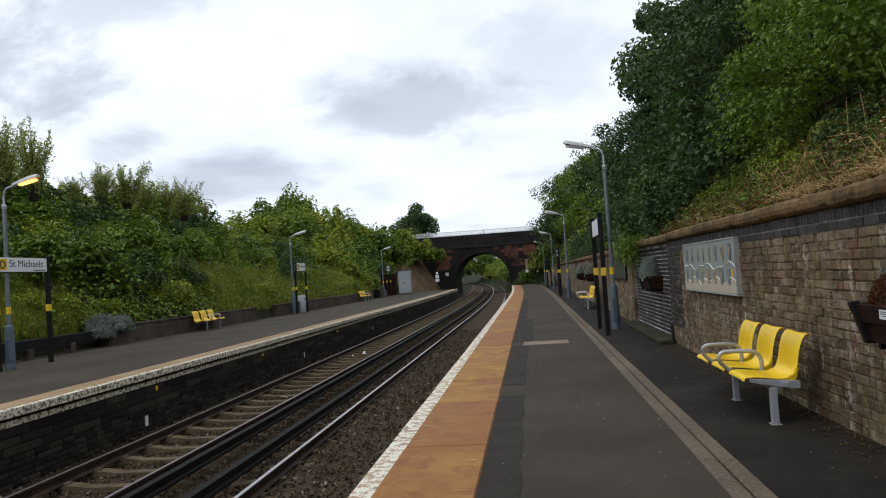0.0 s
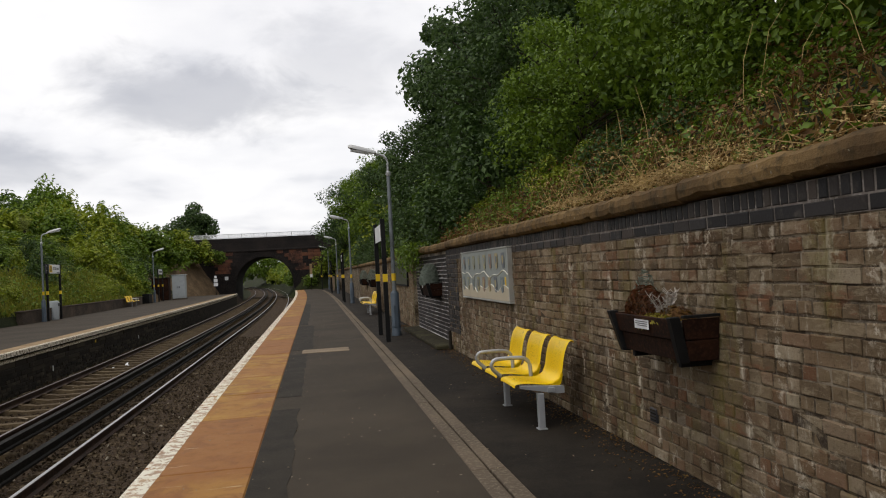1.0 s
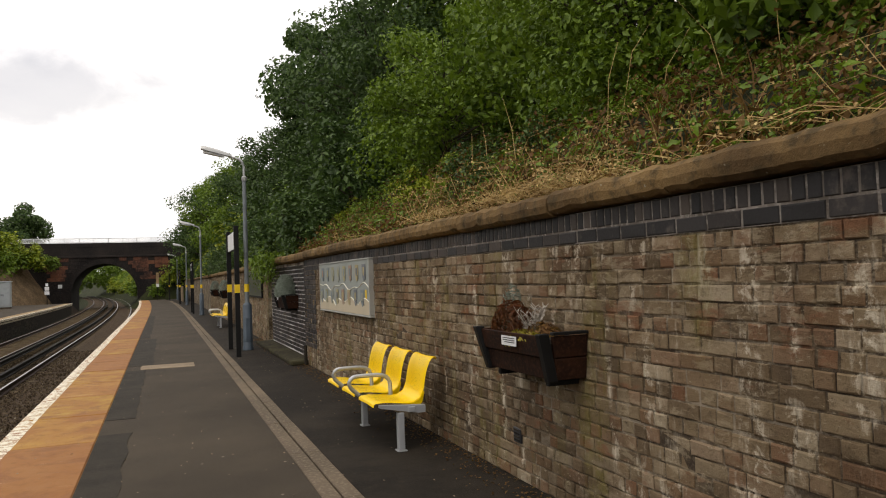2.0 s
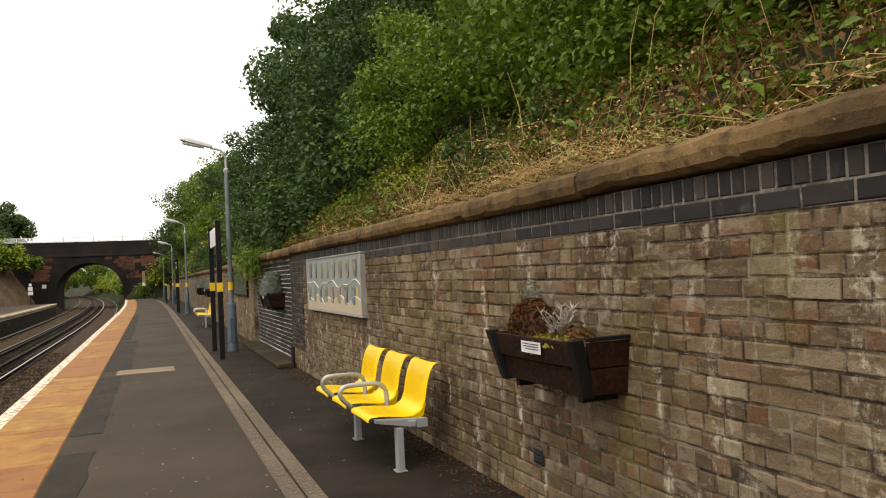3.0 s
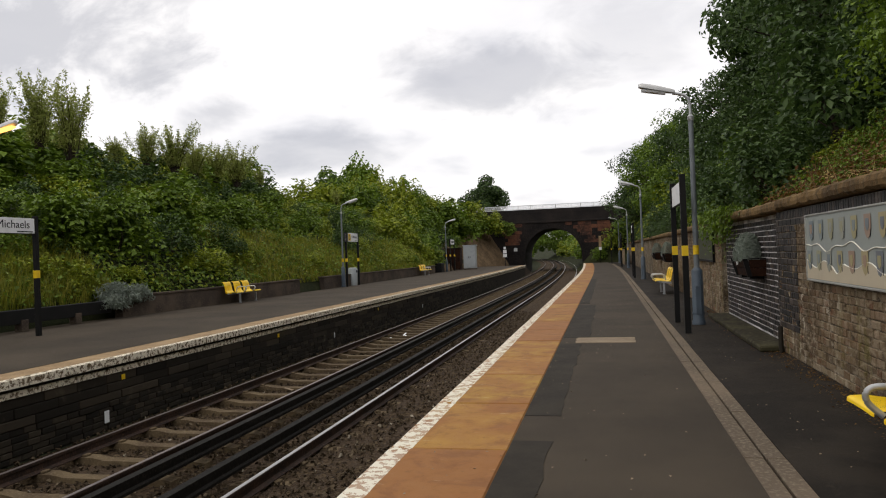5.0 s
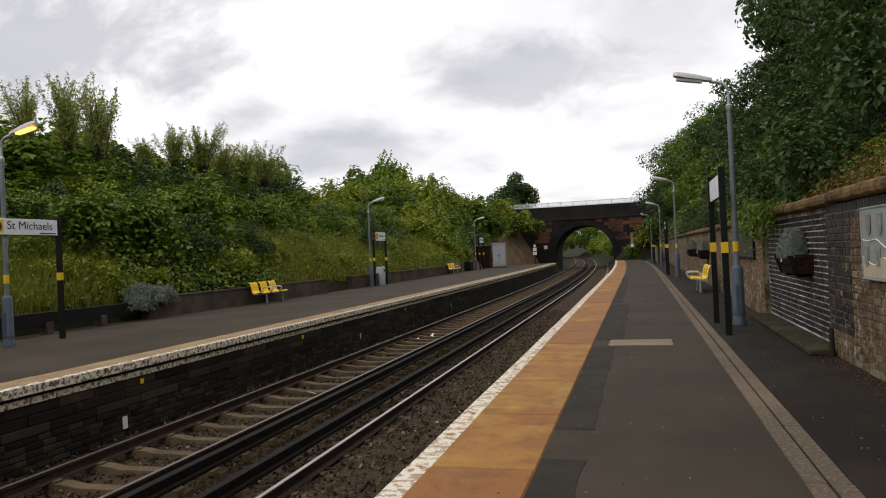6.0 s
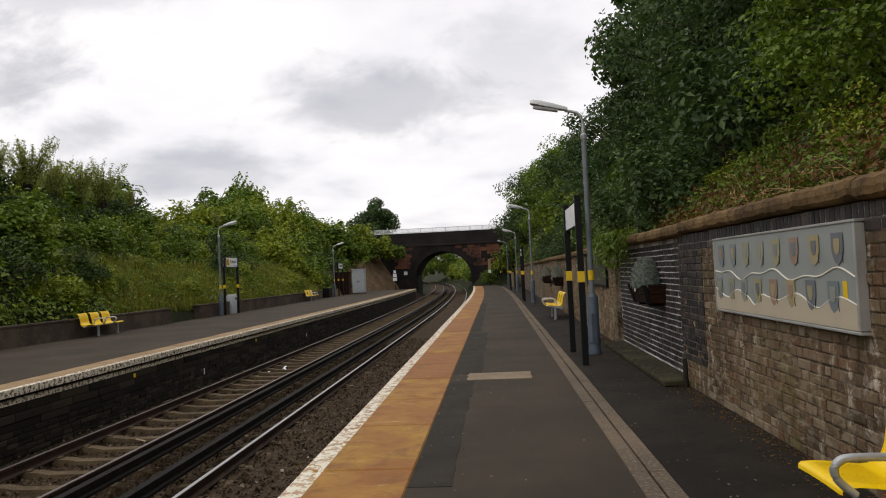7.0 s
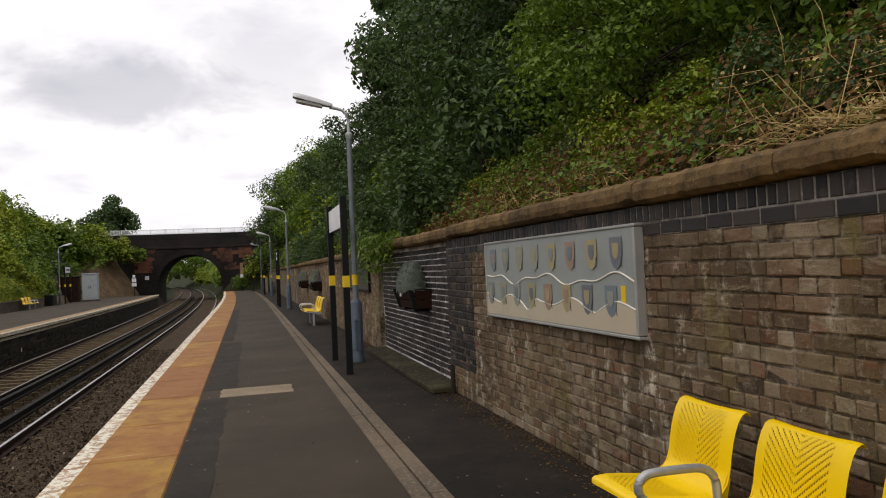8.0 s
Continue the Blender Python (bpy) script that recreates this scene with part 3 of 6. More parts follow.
def strip(x0, x1, y0, y1, z0, z1, step=4.0, x_of=None):
    """A long solid that follows the bend."""
    ys = np.arange(y0, y1 + 1e-6, step).tolist()
    if ys[-1] < y1 - 1e-6:
        ys.append(y1)
    g = Geo()
    for y in ys:
        b = bend(y)
        a0, a1 = (x0 + b, x1 + b) if x_of is None else x_of(y)
        g.v += [(a0, y, z0), (a1, y, z0), (a1, y, z1), (a0, y, z1)]
    for i in range(len(ys) - 1):
        for j in range(4):
            a, c = 4 * i + j, 4 * i + (j + 1) % 4
            g.f.append((a, c, c + 4, a + 4))
    n = 4 * (len(ys) - 1)
    g.f += [(3, 2, 1, 0), (n, n + 1, n + 2, n + 3)]
    return g


setting("trackbed", strip(OPP, 0.0, -30, 240, BED - 0.5, BED + 0.012, 4.0), M["ballast"], "brown stone ballast between the platforms")

shoulder = setting("ballast_shoulder", strip(-2.2, 0.0, -30, 110, BED, RAIL - 0.193, 4.0), M["ballast"], "ballast heaped round the near track's sleepers")

# near platform
platform_near = setting("platform_near", strip(0.953, 2.66, -12, END, -1.3, 0.0, 4.0), M["asphalt"], "grey asphalt railway platform")
# same asphalt as the platform, toned darker for the shade by the wall
part("asphalt_margin", strip(2.944, WALL + 0.05, -12, END, -1.3, 0.0, 4.0, lambda y: (2.944 + bend(y), WALL + 0.05)), M["margin"], platform_near)
part("platform_face", strip(0.12, 0.95, -12, END, -1.3, -0.1, 4.0), M["soot"], platform_near)
part("drain_bed", strip(2.66, 2.944, -12, END, -1.3, -0.06, 4.0), M["dark_asphalt"], platform_near)

# far platform
platform_far = setting("platform_far", strip(0, 0, -30, OPP_END - 4, -1.3, 0.0, 3.0, lambda y: (far_wall(y) - 0.1, OPP - 0.75 + bend(y))), M["asphalt"], "grey asphalt platform across the tracks")
part("platform_face", strip(OPP - 0.75, OPP - 0.1, -30, OPP_END - 4, -1.3, -0.24, 3.0), M["soot"], platform_far)
part("ramp", Geo().prism([(OPP - 5.5 + bend(90), OPP_END - 4, -1.2), (OPP - 5.5 + bend(90), OPP_END - 4, 0.0), (OPP - 5.5 + bend(92), OPP_END + 5, -1.2)], (5.4, 0, 0)), M["low_wall"], platform_far)

# ---- tracks ----
def rail(name, x, mat_top, parent, conductor=False):
    ys = [*np.arange(-20, 44, 8.0), *np.arange(44, 240, 5.0)]
    if conductor:
        prof = [(-0.075, 0.0), (0.075, 0.0), (0.075, 0.035), (0.05, 0.06), (0.055, 0.12), (0.055, 0.165), (-0.055, 0.165), (-0.055, 0.12), (-0.05, 0.06), (-0.075, 0.035)]
        low = RAIL - 0.09
    else:
        prof = [(-0.07, 0.0), (0.07, 0.0), (0.07, 0.012), (0.012, 0.035), (0.012, 0.11), (0.035, 0.122), (0.035, 0.153), (-0.035, 0.153), (-0.035, 0.122), (-0.012, 0.11), (-0.012, 0.035), (-0.07, 0.012)]
        low = RAIL - 0.158
    g, n = Geo(), len(prof)
    for y in ys:
        g.v += [(x + bend(y) + px, y, low + pz) for px, pz in prof]
    for i in range(len(ys) - 1):
        for j in range(n):
            a, c = i * n + j, i * n + (j + 1) % n
            g.f.append((a, c, c + n, a + n))
    ob = part(name, g, M["conductor"] if conductor else M["rust"], parent)
    if not conductor:
        part("running_surface", strip(x - 0.026, x + 0.026, -20, 239, RAIL - 0.006, RAIL, 5.0), mat_top, ob)
    return ob


NEAR_TRACK, FAR_TRACK = (-2.27, -0.795), (-5.54, -4.05)
track_near = thing("railway_track", "rusty railway track with one polished rail on ballast", "track", kind="structure")
track_far = thing("railway_track", "rusty railway track with concrete sleepers on ballast", "track", kind="structure")
for tr, xs, top in ((track_near, NEAR_TRACK, M["rail_top"]), (track_far, FAR_TRACK, M["dull_top"])):
    for x in xs:
        rail("running_rail", x, top, tr)
for tr, x in ((track_near, -2.8), (track_far, -3.63)):
    rail("conductor_rail", x, None, tr, True)


def sleeper_mesh():
    g = Geo()
    prof = [(-1.25, 0.0), (1.25, 0.0), (1.25, 0.15), (0.98, 0.185), (0.5, 0.185), (0.3, 0.15), (-0.3, 0.15), (-0.5, 0.185), (-0.98, 0.185), (-1.25, 0.15)]
    g.prism([(x, -0.1, z) for x, z in prof], (0, 0.2, 0))
    for i, p in enumerate(g.v):
        if p[2] > 0.1:
            g.v[i] = (p[0], p[1] * 0.0 + (-0.1 + 0.22 * (1 if i % (2 * len(prof)) >= len(prof) else 0)) * 0.85, p[2])
    for sx in (-0.75, 0.75):
        for dx in (-0.11, 0.11):
            g.box(sx + dx - 0.035, sx + dx + 0.035, -0.06, 0.06, 0.18, 0.215, 0.008)
    return g.mesh("sleeper", M["sleeper"])


SLEEPER = sleeper_mesh()
for tr, xs in ((track_near, NEAR_TRACK), (track_far, FAR_TRACK)):
    y, mid = -4.0, sum(xs) / 2
    while y < 110:
        part("sleeper", SLEEPER, None, tr, at=pose(mid + bend(y), y, RAIL - (0.37 if tr is track_near else 0.343), rz=math.degrees(math.atan((bend(y + 1) - bend(y - 1)) / -2.0))))
        y += 0.76

# ---- retaining wall beside the near platform ----
pieces = [strip(0, 0, a, b_, -0.3, COPE, 4.0, lambda y: (WALL + 0.008, WALL + 0.42)) for a, b_ in ((-12, 17.3), (22.4, 96))]
wall_geo = Geo()
for piece in pieces:
    wall_geo.add(piece.v, piece.f)
wall_east = setting("wall_east", wall_geo, M["mortar"], "weathered brown brick retaining wall with white salt streaks")
part("recess_panel", Geo().box(WALL + 0.1035, WALL + 0.42, 17.3, 22.4, -0.3, COPE), M["pale_mortar"], wall_east, "dark blue-brick recess with pale joints")


def bridge_geo():
    """The road bridge: a wall with a round-headed arch, ring, string course and parapet."""
    cx, r, spring = -4.9, 3.65, 0.75
    n = 24
    arc = [(cx + r * math.cos(math.pi * i / n), spring + r * math.sin(math.pi * i / n)) for i in range(n + 1)]
    out = Geo()
    x0, x1, top, y0, y1 = -40.0, 40.0, 6.4, BRIDGE, BRIDGE + 9.0
    for y in (y0, y1):
        k = len(out.v)
        out.v += [(x, y, z) for x, z in arc] + [(x, y, top) for x, _ in arc]
        for i in range(n):
            out.f.append((k + i, k + i + 1, k + n + 2 + i, k + n + 1 + i))
        k = len(out.v)
        out.v += [(x0, y, -1.6), (cx - r, y, -1.6), (cx - r, y, top), (x0, y, top), (cx + r, y, -1.6), (x1, y, -1.6), (x1, y, top), (cx + r, y, top)]
        out.f += [(k, k + 1, k + 2, k + 3), (k + 4, k + 5, k + 6, k + 7)]
    full = [(cx + r, -1.6), *arc, (cx - r, -1.6)]
    k = len(out.v)
    out.v += [(x, y0, z) for x, z in full] + [(x, y1, z) for x, z in full]
    m = len(full)
    out.f += [(k + i, k + i + 1, k + m + i + 1, k + m + i) for i in range(m - 1)]
    out.add([(x0, y0, top), (x1, y0, top), (x1, y1, top), (x0, y1, top)], [(0, 1, 2, 3)])
    ring = []
    for i in range(40):
        a0, a1 = math.pi * i / 40 + 0.006, math.pi * (i + 1) / 40 - 0.006
        q = [(cx + rr * math.cos(a), spring + rr * math.sin(a)) for rr, a in ((r, a0), (r + 0.6, a0), (r + 0.6, a1), (r, a1))]
        ring.append(Geo().prism([(x, BRIDGE - 0.07, z) for x, z in q], (0, 0.12, 0)))
    return out, ring, cx, r


bridge_body, bridge_ring, BX, BR = bridge_geo()
bridge = thing("road_bridge", "sooty brick road bridge with a round arch over the tracks", "bridge")
part("arch_wall", bridge_body, M["bridge"], bridge)
for stone in bridge_ring:
    part("arch_stone", stone, M["bridge"], bridge)
part("string_course", Geo().box(-40, 40, BRIDGE - 0.18, BRIDGE + 0.1, 5.15, 5.4, 0.03), M["bridge"], bridge)
part("parapet", Geo().box(-40, 40, BRIDGE, BRIDGE + 0.45, 6.4, 6.95, 0.02), M["bridge"], bridge)
rs = random.Random(4)
for row in range(11):
    z, x = 0.1 + row * 0.46, -11.5 + (row % 2) * 0.4
    while x < 1.6:
        l = rs.uniform(0.7, 1.1)
        m = x + l / 2
        if (m - BX) ** 2 + (z + 0.23 - 0.75) ** 2 > (BR + 0.95) ** 2 and not (z < 0.75 and abs(m - BX) < BR + 0.5):
            part("sandstone_block", Geo().box(x + 0.012, x + l - 0.012, BRIDGE - 0.05 - rs.uniform(0, 0.03), BRIDGE + 0.2, z + 0.01, z + 0.45, 0.02), M["red_stone" if row > 4 and rs.random() < 0.75 else "bridge"], bridge)
        x += l


def bridge_rail():
    g = Geo()
    for x in np.arange(-38, 38, 1.6):
        g.box(x - 0.04, x + 0.04, BRIDGE + 0.2, BRIDGE + 0.27, 6.9, 7.55)
    for z in (7.0, 7.47):
        g.box(-39, 39, BRIDGE + 0.2, BRIDGE + 0.25, z, z + 0.07)
    for x in np.arange(-38, 38, 0.11):
        g.box(x - 0.022, x + 0.022, BRIDGE + 0.21, BRIDGE + 0.24, 6.9, 7.5)
    return g


part("railing", bridge_rail(), M["white"], bridge, "pale metal railing")


# ---- platform edging, drain and patches ----
def slab_mesh(length, width, thick, chamfer=0.012):
    return Geo().box(0, width, -length / 2 + 0.008, length / 2 - 0.008, -thick, 0.0, chamfer)


JOINTS = [-3.9, -2.2, -0.5, 1.2, 2.9, 4.55, 6.2, 7.85, 9.55, 11.82, 13.52, 15.25, 16.85, 18.62]
while JOINTS[-1] < END - 1.7:
    JOINTS.append(round(JOINTS[-1] + 1.72, 3))
rs = random.Random(5)
for a, b in zip(JOINTS, JOINTS[1:]):
    m = (a + b) / 2
    me = slab_mesh(b - a, 0.95, 0.1).mesh("edge_slab", M["slab"])
    part("edge_slab", me, None, platform_near, at=pose(bend(m), m, 0.004 + rs.uniform(-0.003, 0.003), rs.uniform(-0.12, 0.12), rs.uniform(-0.1, 0.1), rs.uniform(-0.1, 0.1)))

DRAIN = Geo().box(0, 0.13, -0.746, 0.746, -0.06, 0.004, 0.006).mesh("drain_kerb", M["drain"])
y = -4.0
while y < 80:
    for x in (2.662, 2.812):
        part("drain_kerb", DRAIN, None, platform_near, at=pose(x + bend(y) + rs.uniform(-0.003, 0.003), y, rs.uniform(-0.002, 0.003), 0, 0, rs.uniform(-0.15, 0.15)))
    y += 1.5


def ragged(x0, x1, y0, y1, z, seed, rough=0.02, n=14):
    """A thin patch with uneven edges."""
    r = random.Random(seed)
    low = [(x0 + r.uniform(-rough, rough) * (0 if x0 < 1.0 else 1), y0 + (y1 - y0) * i / n) for i in range(n + 1)]
    high = [(x1 + r.uniform(-rough, rough), y0 + (y1 - y0) * i / n) for i in range(n + 1)]
    ring = [(x, y, z - 0.02) for x, y in low + high[::-1]]
    return Geo().prism(ring, (0, 0, 0.02))


for i, (x0, x1, y0, y1) in enumerate(((0.958, 1.27, 5.0, 12.1), (0.958, 1.3, 13.0, 18.2), (0.958, 1.42, 19.0, 26.5), (0.958, 1.25, 27.0, 44.0))):
    part("asphalt_repair", ragged(x0, x1, y0, y1, 0.004, i, 0.025, 22), M["dark_asphalt"], platform_near, "darker asphalt repair beside the edge slabs")
part("concrete_patch", ragged(1.21, 2.17, 18.28, 18.98, 0.006, 9, 0.018, 6), M["patch"], platform_near, "pale concrete patch in the asphalt")

# far platform edging
rs = random.Random(8)
y = -6.0
while y < OPP_END - 5:
    l = 1.8
    m = y + l / 2
    ob = part("edge_slab", Geo().box(-0.72, 0.0, -l / 2 + 0.004, l / 2 - 0.004, -0.1, 0.004, 0.014).mesh("edge_slab", M["far_slab"]), None, platform_far, at=pose(OPP + bend(m), m, rs.uniform(-0.003, 0.003), rs.uniform(-0.1, 0.1), 0, math.degrees(math.atan(bend(m - 0.5) - bend(m + 0.5)))))
    y += l
part("white_lip", strip(OPP - 0.13, OPP + 0.018, -30, OPP_END - 4, -0.11, 0.012, 3.0), M["lip"], platform_far, "flaking white paint on the platform edge")
part("under_lip", strip(OPP - 0.3, OPP - 0.06, -30, OPP_END - 4, -0.26, -0.17, 3.0), M["lip"], platform_far, "second flaking white course")
part("lip_gap", strip(OPP - 0.3, OPP - 0.09, -30, OPP_END - 4, -0.17, -0.11, 3.0), M["soot"], platform_far)


def face_stones():
    """Courses of uneven sooty blocks under the far platform's edge."""
    g, r = Geo(), random.Random(11)
    z, rows = -0.26, (0.16, 0.15, 0.14, 0.1, 0.095, 0.095, 0.09, 0.09)
    for row, h in enumerate(rows):
        y, l0 = 6.0 + r.uniform(0, 0.3), (0.9 if row < 3 else 0.3)
        while y < 62:
            l = l0 * r.uniform(0.75, 1.25)
            o = r.uniform(0, 0.022)
            own = 12.5 < y < 24.0
            q = Geo() if own else g
            q.box(OPP - 0.14 + bend(y), OPP - 0.088 + o + bend(y), y + 0.006, y + l - 0.006, z - h + 0.006, z - 0.006, 0.009)
            if own:
                part("face_block", q, M["soot"], platform_far)
            y += l
        z -= h
    return g


tagged(part("face_block_rest", face_stones(), M["soot"], platform_far, "sooty stone and brick courses"), kind="stuff")
for y, z, w, h, mat in ((17.2, -0.36, 0.09, 0.09, "yellow"), (23.25, -0.36, 0.09, 0.09, "yellow"), (31.5, -0.36, 0.09, 0.09, "yellow"), (16.75, -0.95, 0.11, 0.2, "white"), (27.1, -0.8, 0.05, 0.16, "white"), (38.0, -0.75, 0.05, 0.14, "white")):
    plate = new("marker_plate", Geo().box(OPP - 0.066, OPP - 0.052, y - w / 2, y + w / 2, z - h / 2, z + h / 2, 0.003).mesh("marker_plate", M[mat]))
    tagged(plate, f"small {'yellow' if mat == 'yellow' else 'white'} marker plate on the sooty platform face", "marker plate", "marker plates on the platform face")


def stones():
    """Loose ballast near the camera's side of the cutting."""
    r = np.random.default_rng(3)
    g = Geo()
    base = [Vector(p).normalized() for p in ((1, 1, 1), (-1, -1, 1), (-1, 1, -1), (1, -1, -1), (0.2, 0.1, 1.2), (1.1, -0.6, 0.3))]
    hull = [(0, 4, 5), (0, 2, 4), (2, 1, 4), (1, 3, 4), (3, 5, 4), (0, 5, 3), (0, 3, 2), (2, 3, 1)]
    made_v, made_f, n = [], [], 0
    for i in range(25000):
        y = 5.0 + 33.0 * r.random() ** 1.5
        x = r.uniform(OPP + 0.02, -0.02)
        s = r.uniform(0.016, 0.04)
        q = Euler(r.uniform(0, 6.28, 3)).to_matrix()
        c = Vector((x + bend(y), y, BED + (0.072 if x > NEAR_TRACK[0] + 0.1 else 0.012) + r.uniform(0.0, 0.03) + (0.03 if x > NEAR_TRACK[0] + 0.1 else 0.05 if x > FAR_TRACK[1] or x < FAR_TRACK[0] - 0.1 else 0.015) * r.random()))
        sc = Vector(r.uniform(0.6, 1.3, 3))
        made_v += [tuple(c + q @ Vector((p.x * sc.x, p.y * sc.y, p.z * sc.z)) * s) for p in base]
        made_f += [tuple(k + n for k in f) for f in hull]
        n += 6
    g.v, g.f = made_v, made_f
    return g


ballast = tagged(new("ballast_stones", stones().mesh("ballast_stones", M["stone"])), "loose brown and grey ballast stones around the tracks", "ballast", kind="stuff")

# small litter among the rails and on the platform
rs = random.Random(21)
for i in range(9):
    x, y = rs.choice((-5.0, -4.7, -3.2, -6.0, -3.4)) + rs.uniform(-0.3, 0.3), rs.uniform(13, 30)
    g = Geo().box(-0.09, 0.09, -0.03, 0.03, 0, 0.012, 0.003)
    g.v = [(a, b, c + 0.03 * math.sin(a * 17)) for a, b, c in g.v]
    bit = new("litter", g.mesh("litter", M["white"] if i % 2 else M["patch"]))
    bit.matrix_basis = pose(x, y, BED + 0.075, rs.uniform(-8, 8), rs.uniform(-8, 8), rs.uniform(0, 180))
    tagged(bit, "pale scrap of litter lying on the ballast", "litter", "litter on the ballast")


# ---- benches ----
def seat_shell():
    prof = [(-0.015, 0.405), (-0.012, 0.43), (0.01, 0.446), (0.08, 0.45), (0.16, 0.443), (0.24, 0.432), (0.31, 0.425), (0.37, 0.427), (0.42, 0.446), (0.452, 0.485), (0.468, 0.54), (0.478, 0.6), (0.49, 0.66), (0.507, 0.72), (0.53, 0.775), (0.556, 0.812), (0.585, 0.826), (0.612, 0.818), (0.622, 0.8)]
    w, th = 0.53, 0.009
    me = bpy.data.meshes.new("seat_shell")
    n = len(prof)
    arc = [0.0]
    for (a, b), (c, d) in zip(prof, prof[1:]):
        arc.append(arc[-1] + math.hypot(c - a, d - b))
    norm = []
    for i in range(n):
        (a, b), (c, d) = prof[max(i - 1, 0)], prof[min(i + 1, n - 1)]
        l = math.hypot(c - a, d - b)
        norm.append(((d - b) / l, -(c - a) / l))
    us = [0.0, 0.025, 0.13, 0.265, 0.4, 0.505, 0.53]
    vs, fs, uvs = [], [], []
    nu = len(us)
    for side in (0, 1):
        for (px, pz), (nx, nz) in zip(prof, norm):
            for u in us:
                dish = -0.012 * (1 - ((u - 0.265) / 0.265) ** 2)
                edge = 0.01 if u in (us[0], us[-1]) and side == 0 else 0.0
                o = th * side + edge
                vs.append((px + nx * (o - dish), u - w / 2, pz + nz * (o - dish)))
    for side in (0, 1):
        k = side * n * nu
        for i in range(n - 1):
            for j in range(nu - 1):
                q = [k + i * nu + j, k + i * nu + j + 1, k + (i + 1) * nu + j + 1, k + (i + 1) * nu + j]
                uv = [(us[j], arc[i]), (us[j + 1], arc[i]), (us[j + 1], arc[i + 1]), (us[j], arc[i + 1])]
                fs.append(q if side == 0 else q[::-1])
                uvs += uv if side == 0 else uv[::-1]
    ring = [(i * nu) for i in range(n)], [(i * nu + nu - 1) for i in range(n)]
    for r in ring:
        for a, b in zip(r, r[1:]):
            fs.append((a, b, b + n * nu, a + n * nu))
            uvs += [(9, 9)] * 4
    for i in (0, n - 1):
        for j in range(nu - 1):
            a = i * nu + j
            fs.append((a, a + 1, a + 1 + n * nu, a + n * nu))
            uvs += [(9, 9)] * 4
    me.from_pydata(vs, [], [tuple(f) for f in fs])
    layer = me.uv_layers.new(name="uv")
    for i, uv in enumerate(uvs):
        layer.data[i].uv = uv
    me.polygons.foreach_set("use_smooth", [True] * len(me.polygons))
    me.set_sharp_from_angle(angle=radians(50))
    me.materials.append(M["seat"])
    return me


def rounded(pts, k=4):
    """A smooth curve through the points."""
    p = [Vector(q) for q in (pts[0], *pts, pts[-1])]
    out = []
    for i in range(1, len(p) - 2):
        for j in range(k):
            t = j / k
            a_, b_, c_, d_ = p[i - 1], p[i], p[i + 1], p[i + 2]
            out.append(0.5 * (2 * b_ + (c_ - a_) * t + (2 * a_ - 5 * b_ + 4 * c_ - d_) * t * t + (3 * b_ - a_ - 3 * c_ + d_) * t ** 3))
    return out + [p[-1]]


def bench(at, rz=0.0, label="", group=""):
    """Three moulded seats on a beam; its front looks towards -x."""
    top = thing("platform_bench", label, "bench", at, rz, group)
    me = seat_shell()
    for i in (-1, 0, 1):
        seat = part("seat", me, None, top, "bright yellow perforated seat shell", at=pose(0, 0.695 * i, 0))
        for s in (-0.255, 0.247):
            g = Geo()
            g.prism([(0.2, s, 0.40), (0.36, s, 0.415), (0.44, s, 0.46), (0.47, s, 0.53), (0.485, s, 0.5), (0.46, s, 0.41), (0.39, s, 0.365), (0.3, s, 0.365)], (0, 0.008, 0))
            part("side_flange", g, M["seat"], seat)
    part("beam", Geo().box(0.3, 0.37, -1.03, 0.98, 0.345, 0.395, 0.006), M["frame"], top, "grey painted steel beam")
    for y in (-0.98, 0.28):
        leg = part("leg", Geo().box(0.205, 0.265, y - 0.035, y + 0.035, 0.012, 0.345, 0.006), M["frame"], top)
        part("foot_plate", Geo().box(0.19, 0.28, y - 0.05, y + 0.05, 0.0, 0.012, 0.003), M["frame"], leg)
        g = Geo().prism([(0.04, y - 0.03, 0.4), (0.4, y - 0.03, 0.33), (0.47, y - 0.03, 0.33), (0.47, y - 0.03, 0.395), (0.04, y - 0.03, 0.425)], (0, 0.06, 0))
        part("bracket", g, M["frame"], leg)
    for y in (-0.3475, 0.3475):
        path = [(0.02, y, 0.43), (-0.055, y, 0.5), (-0.075, y, 0.555), (-0.05, y, 0.597), (0.0, y, 0.612), (0.12, y, 0.613), (0.24, y, 0.608), (0.3, y, 0.585), (0.332, y, 0.54), (0.34, y, 0.47), (0.34, y, 0.39)]
        part("armrest", Geo().tube(rounded(path), 0.021, 12), M["galv"], top, "grey tubular armrest", True)
    return top


bench((3.37, 10.87, 0), 0, "three-seat bright yellow perforated bench beside the brick wall", "platform benches")
bench((3.28, 31.3, 0), 0, "three-seat yellow bench beside the retaining wall", "platform benches")
bench((-11.75 + bend(32), 31.8, 0), 180, "three-seat yellow bench against the low wall across the tracks", "platform benches")
bench((-11.6 + bend(60), 60.5, 0), 180, "three-seat yellow bench on the platform across the tracks", "platform benches")


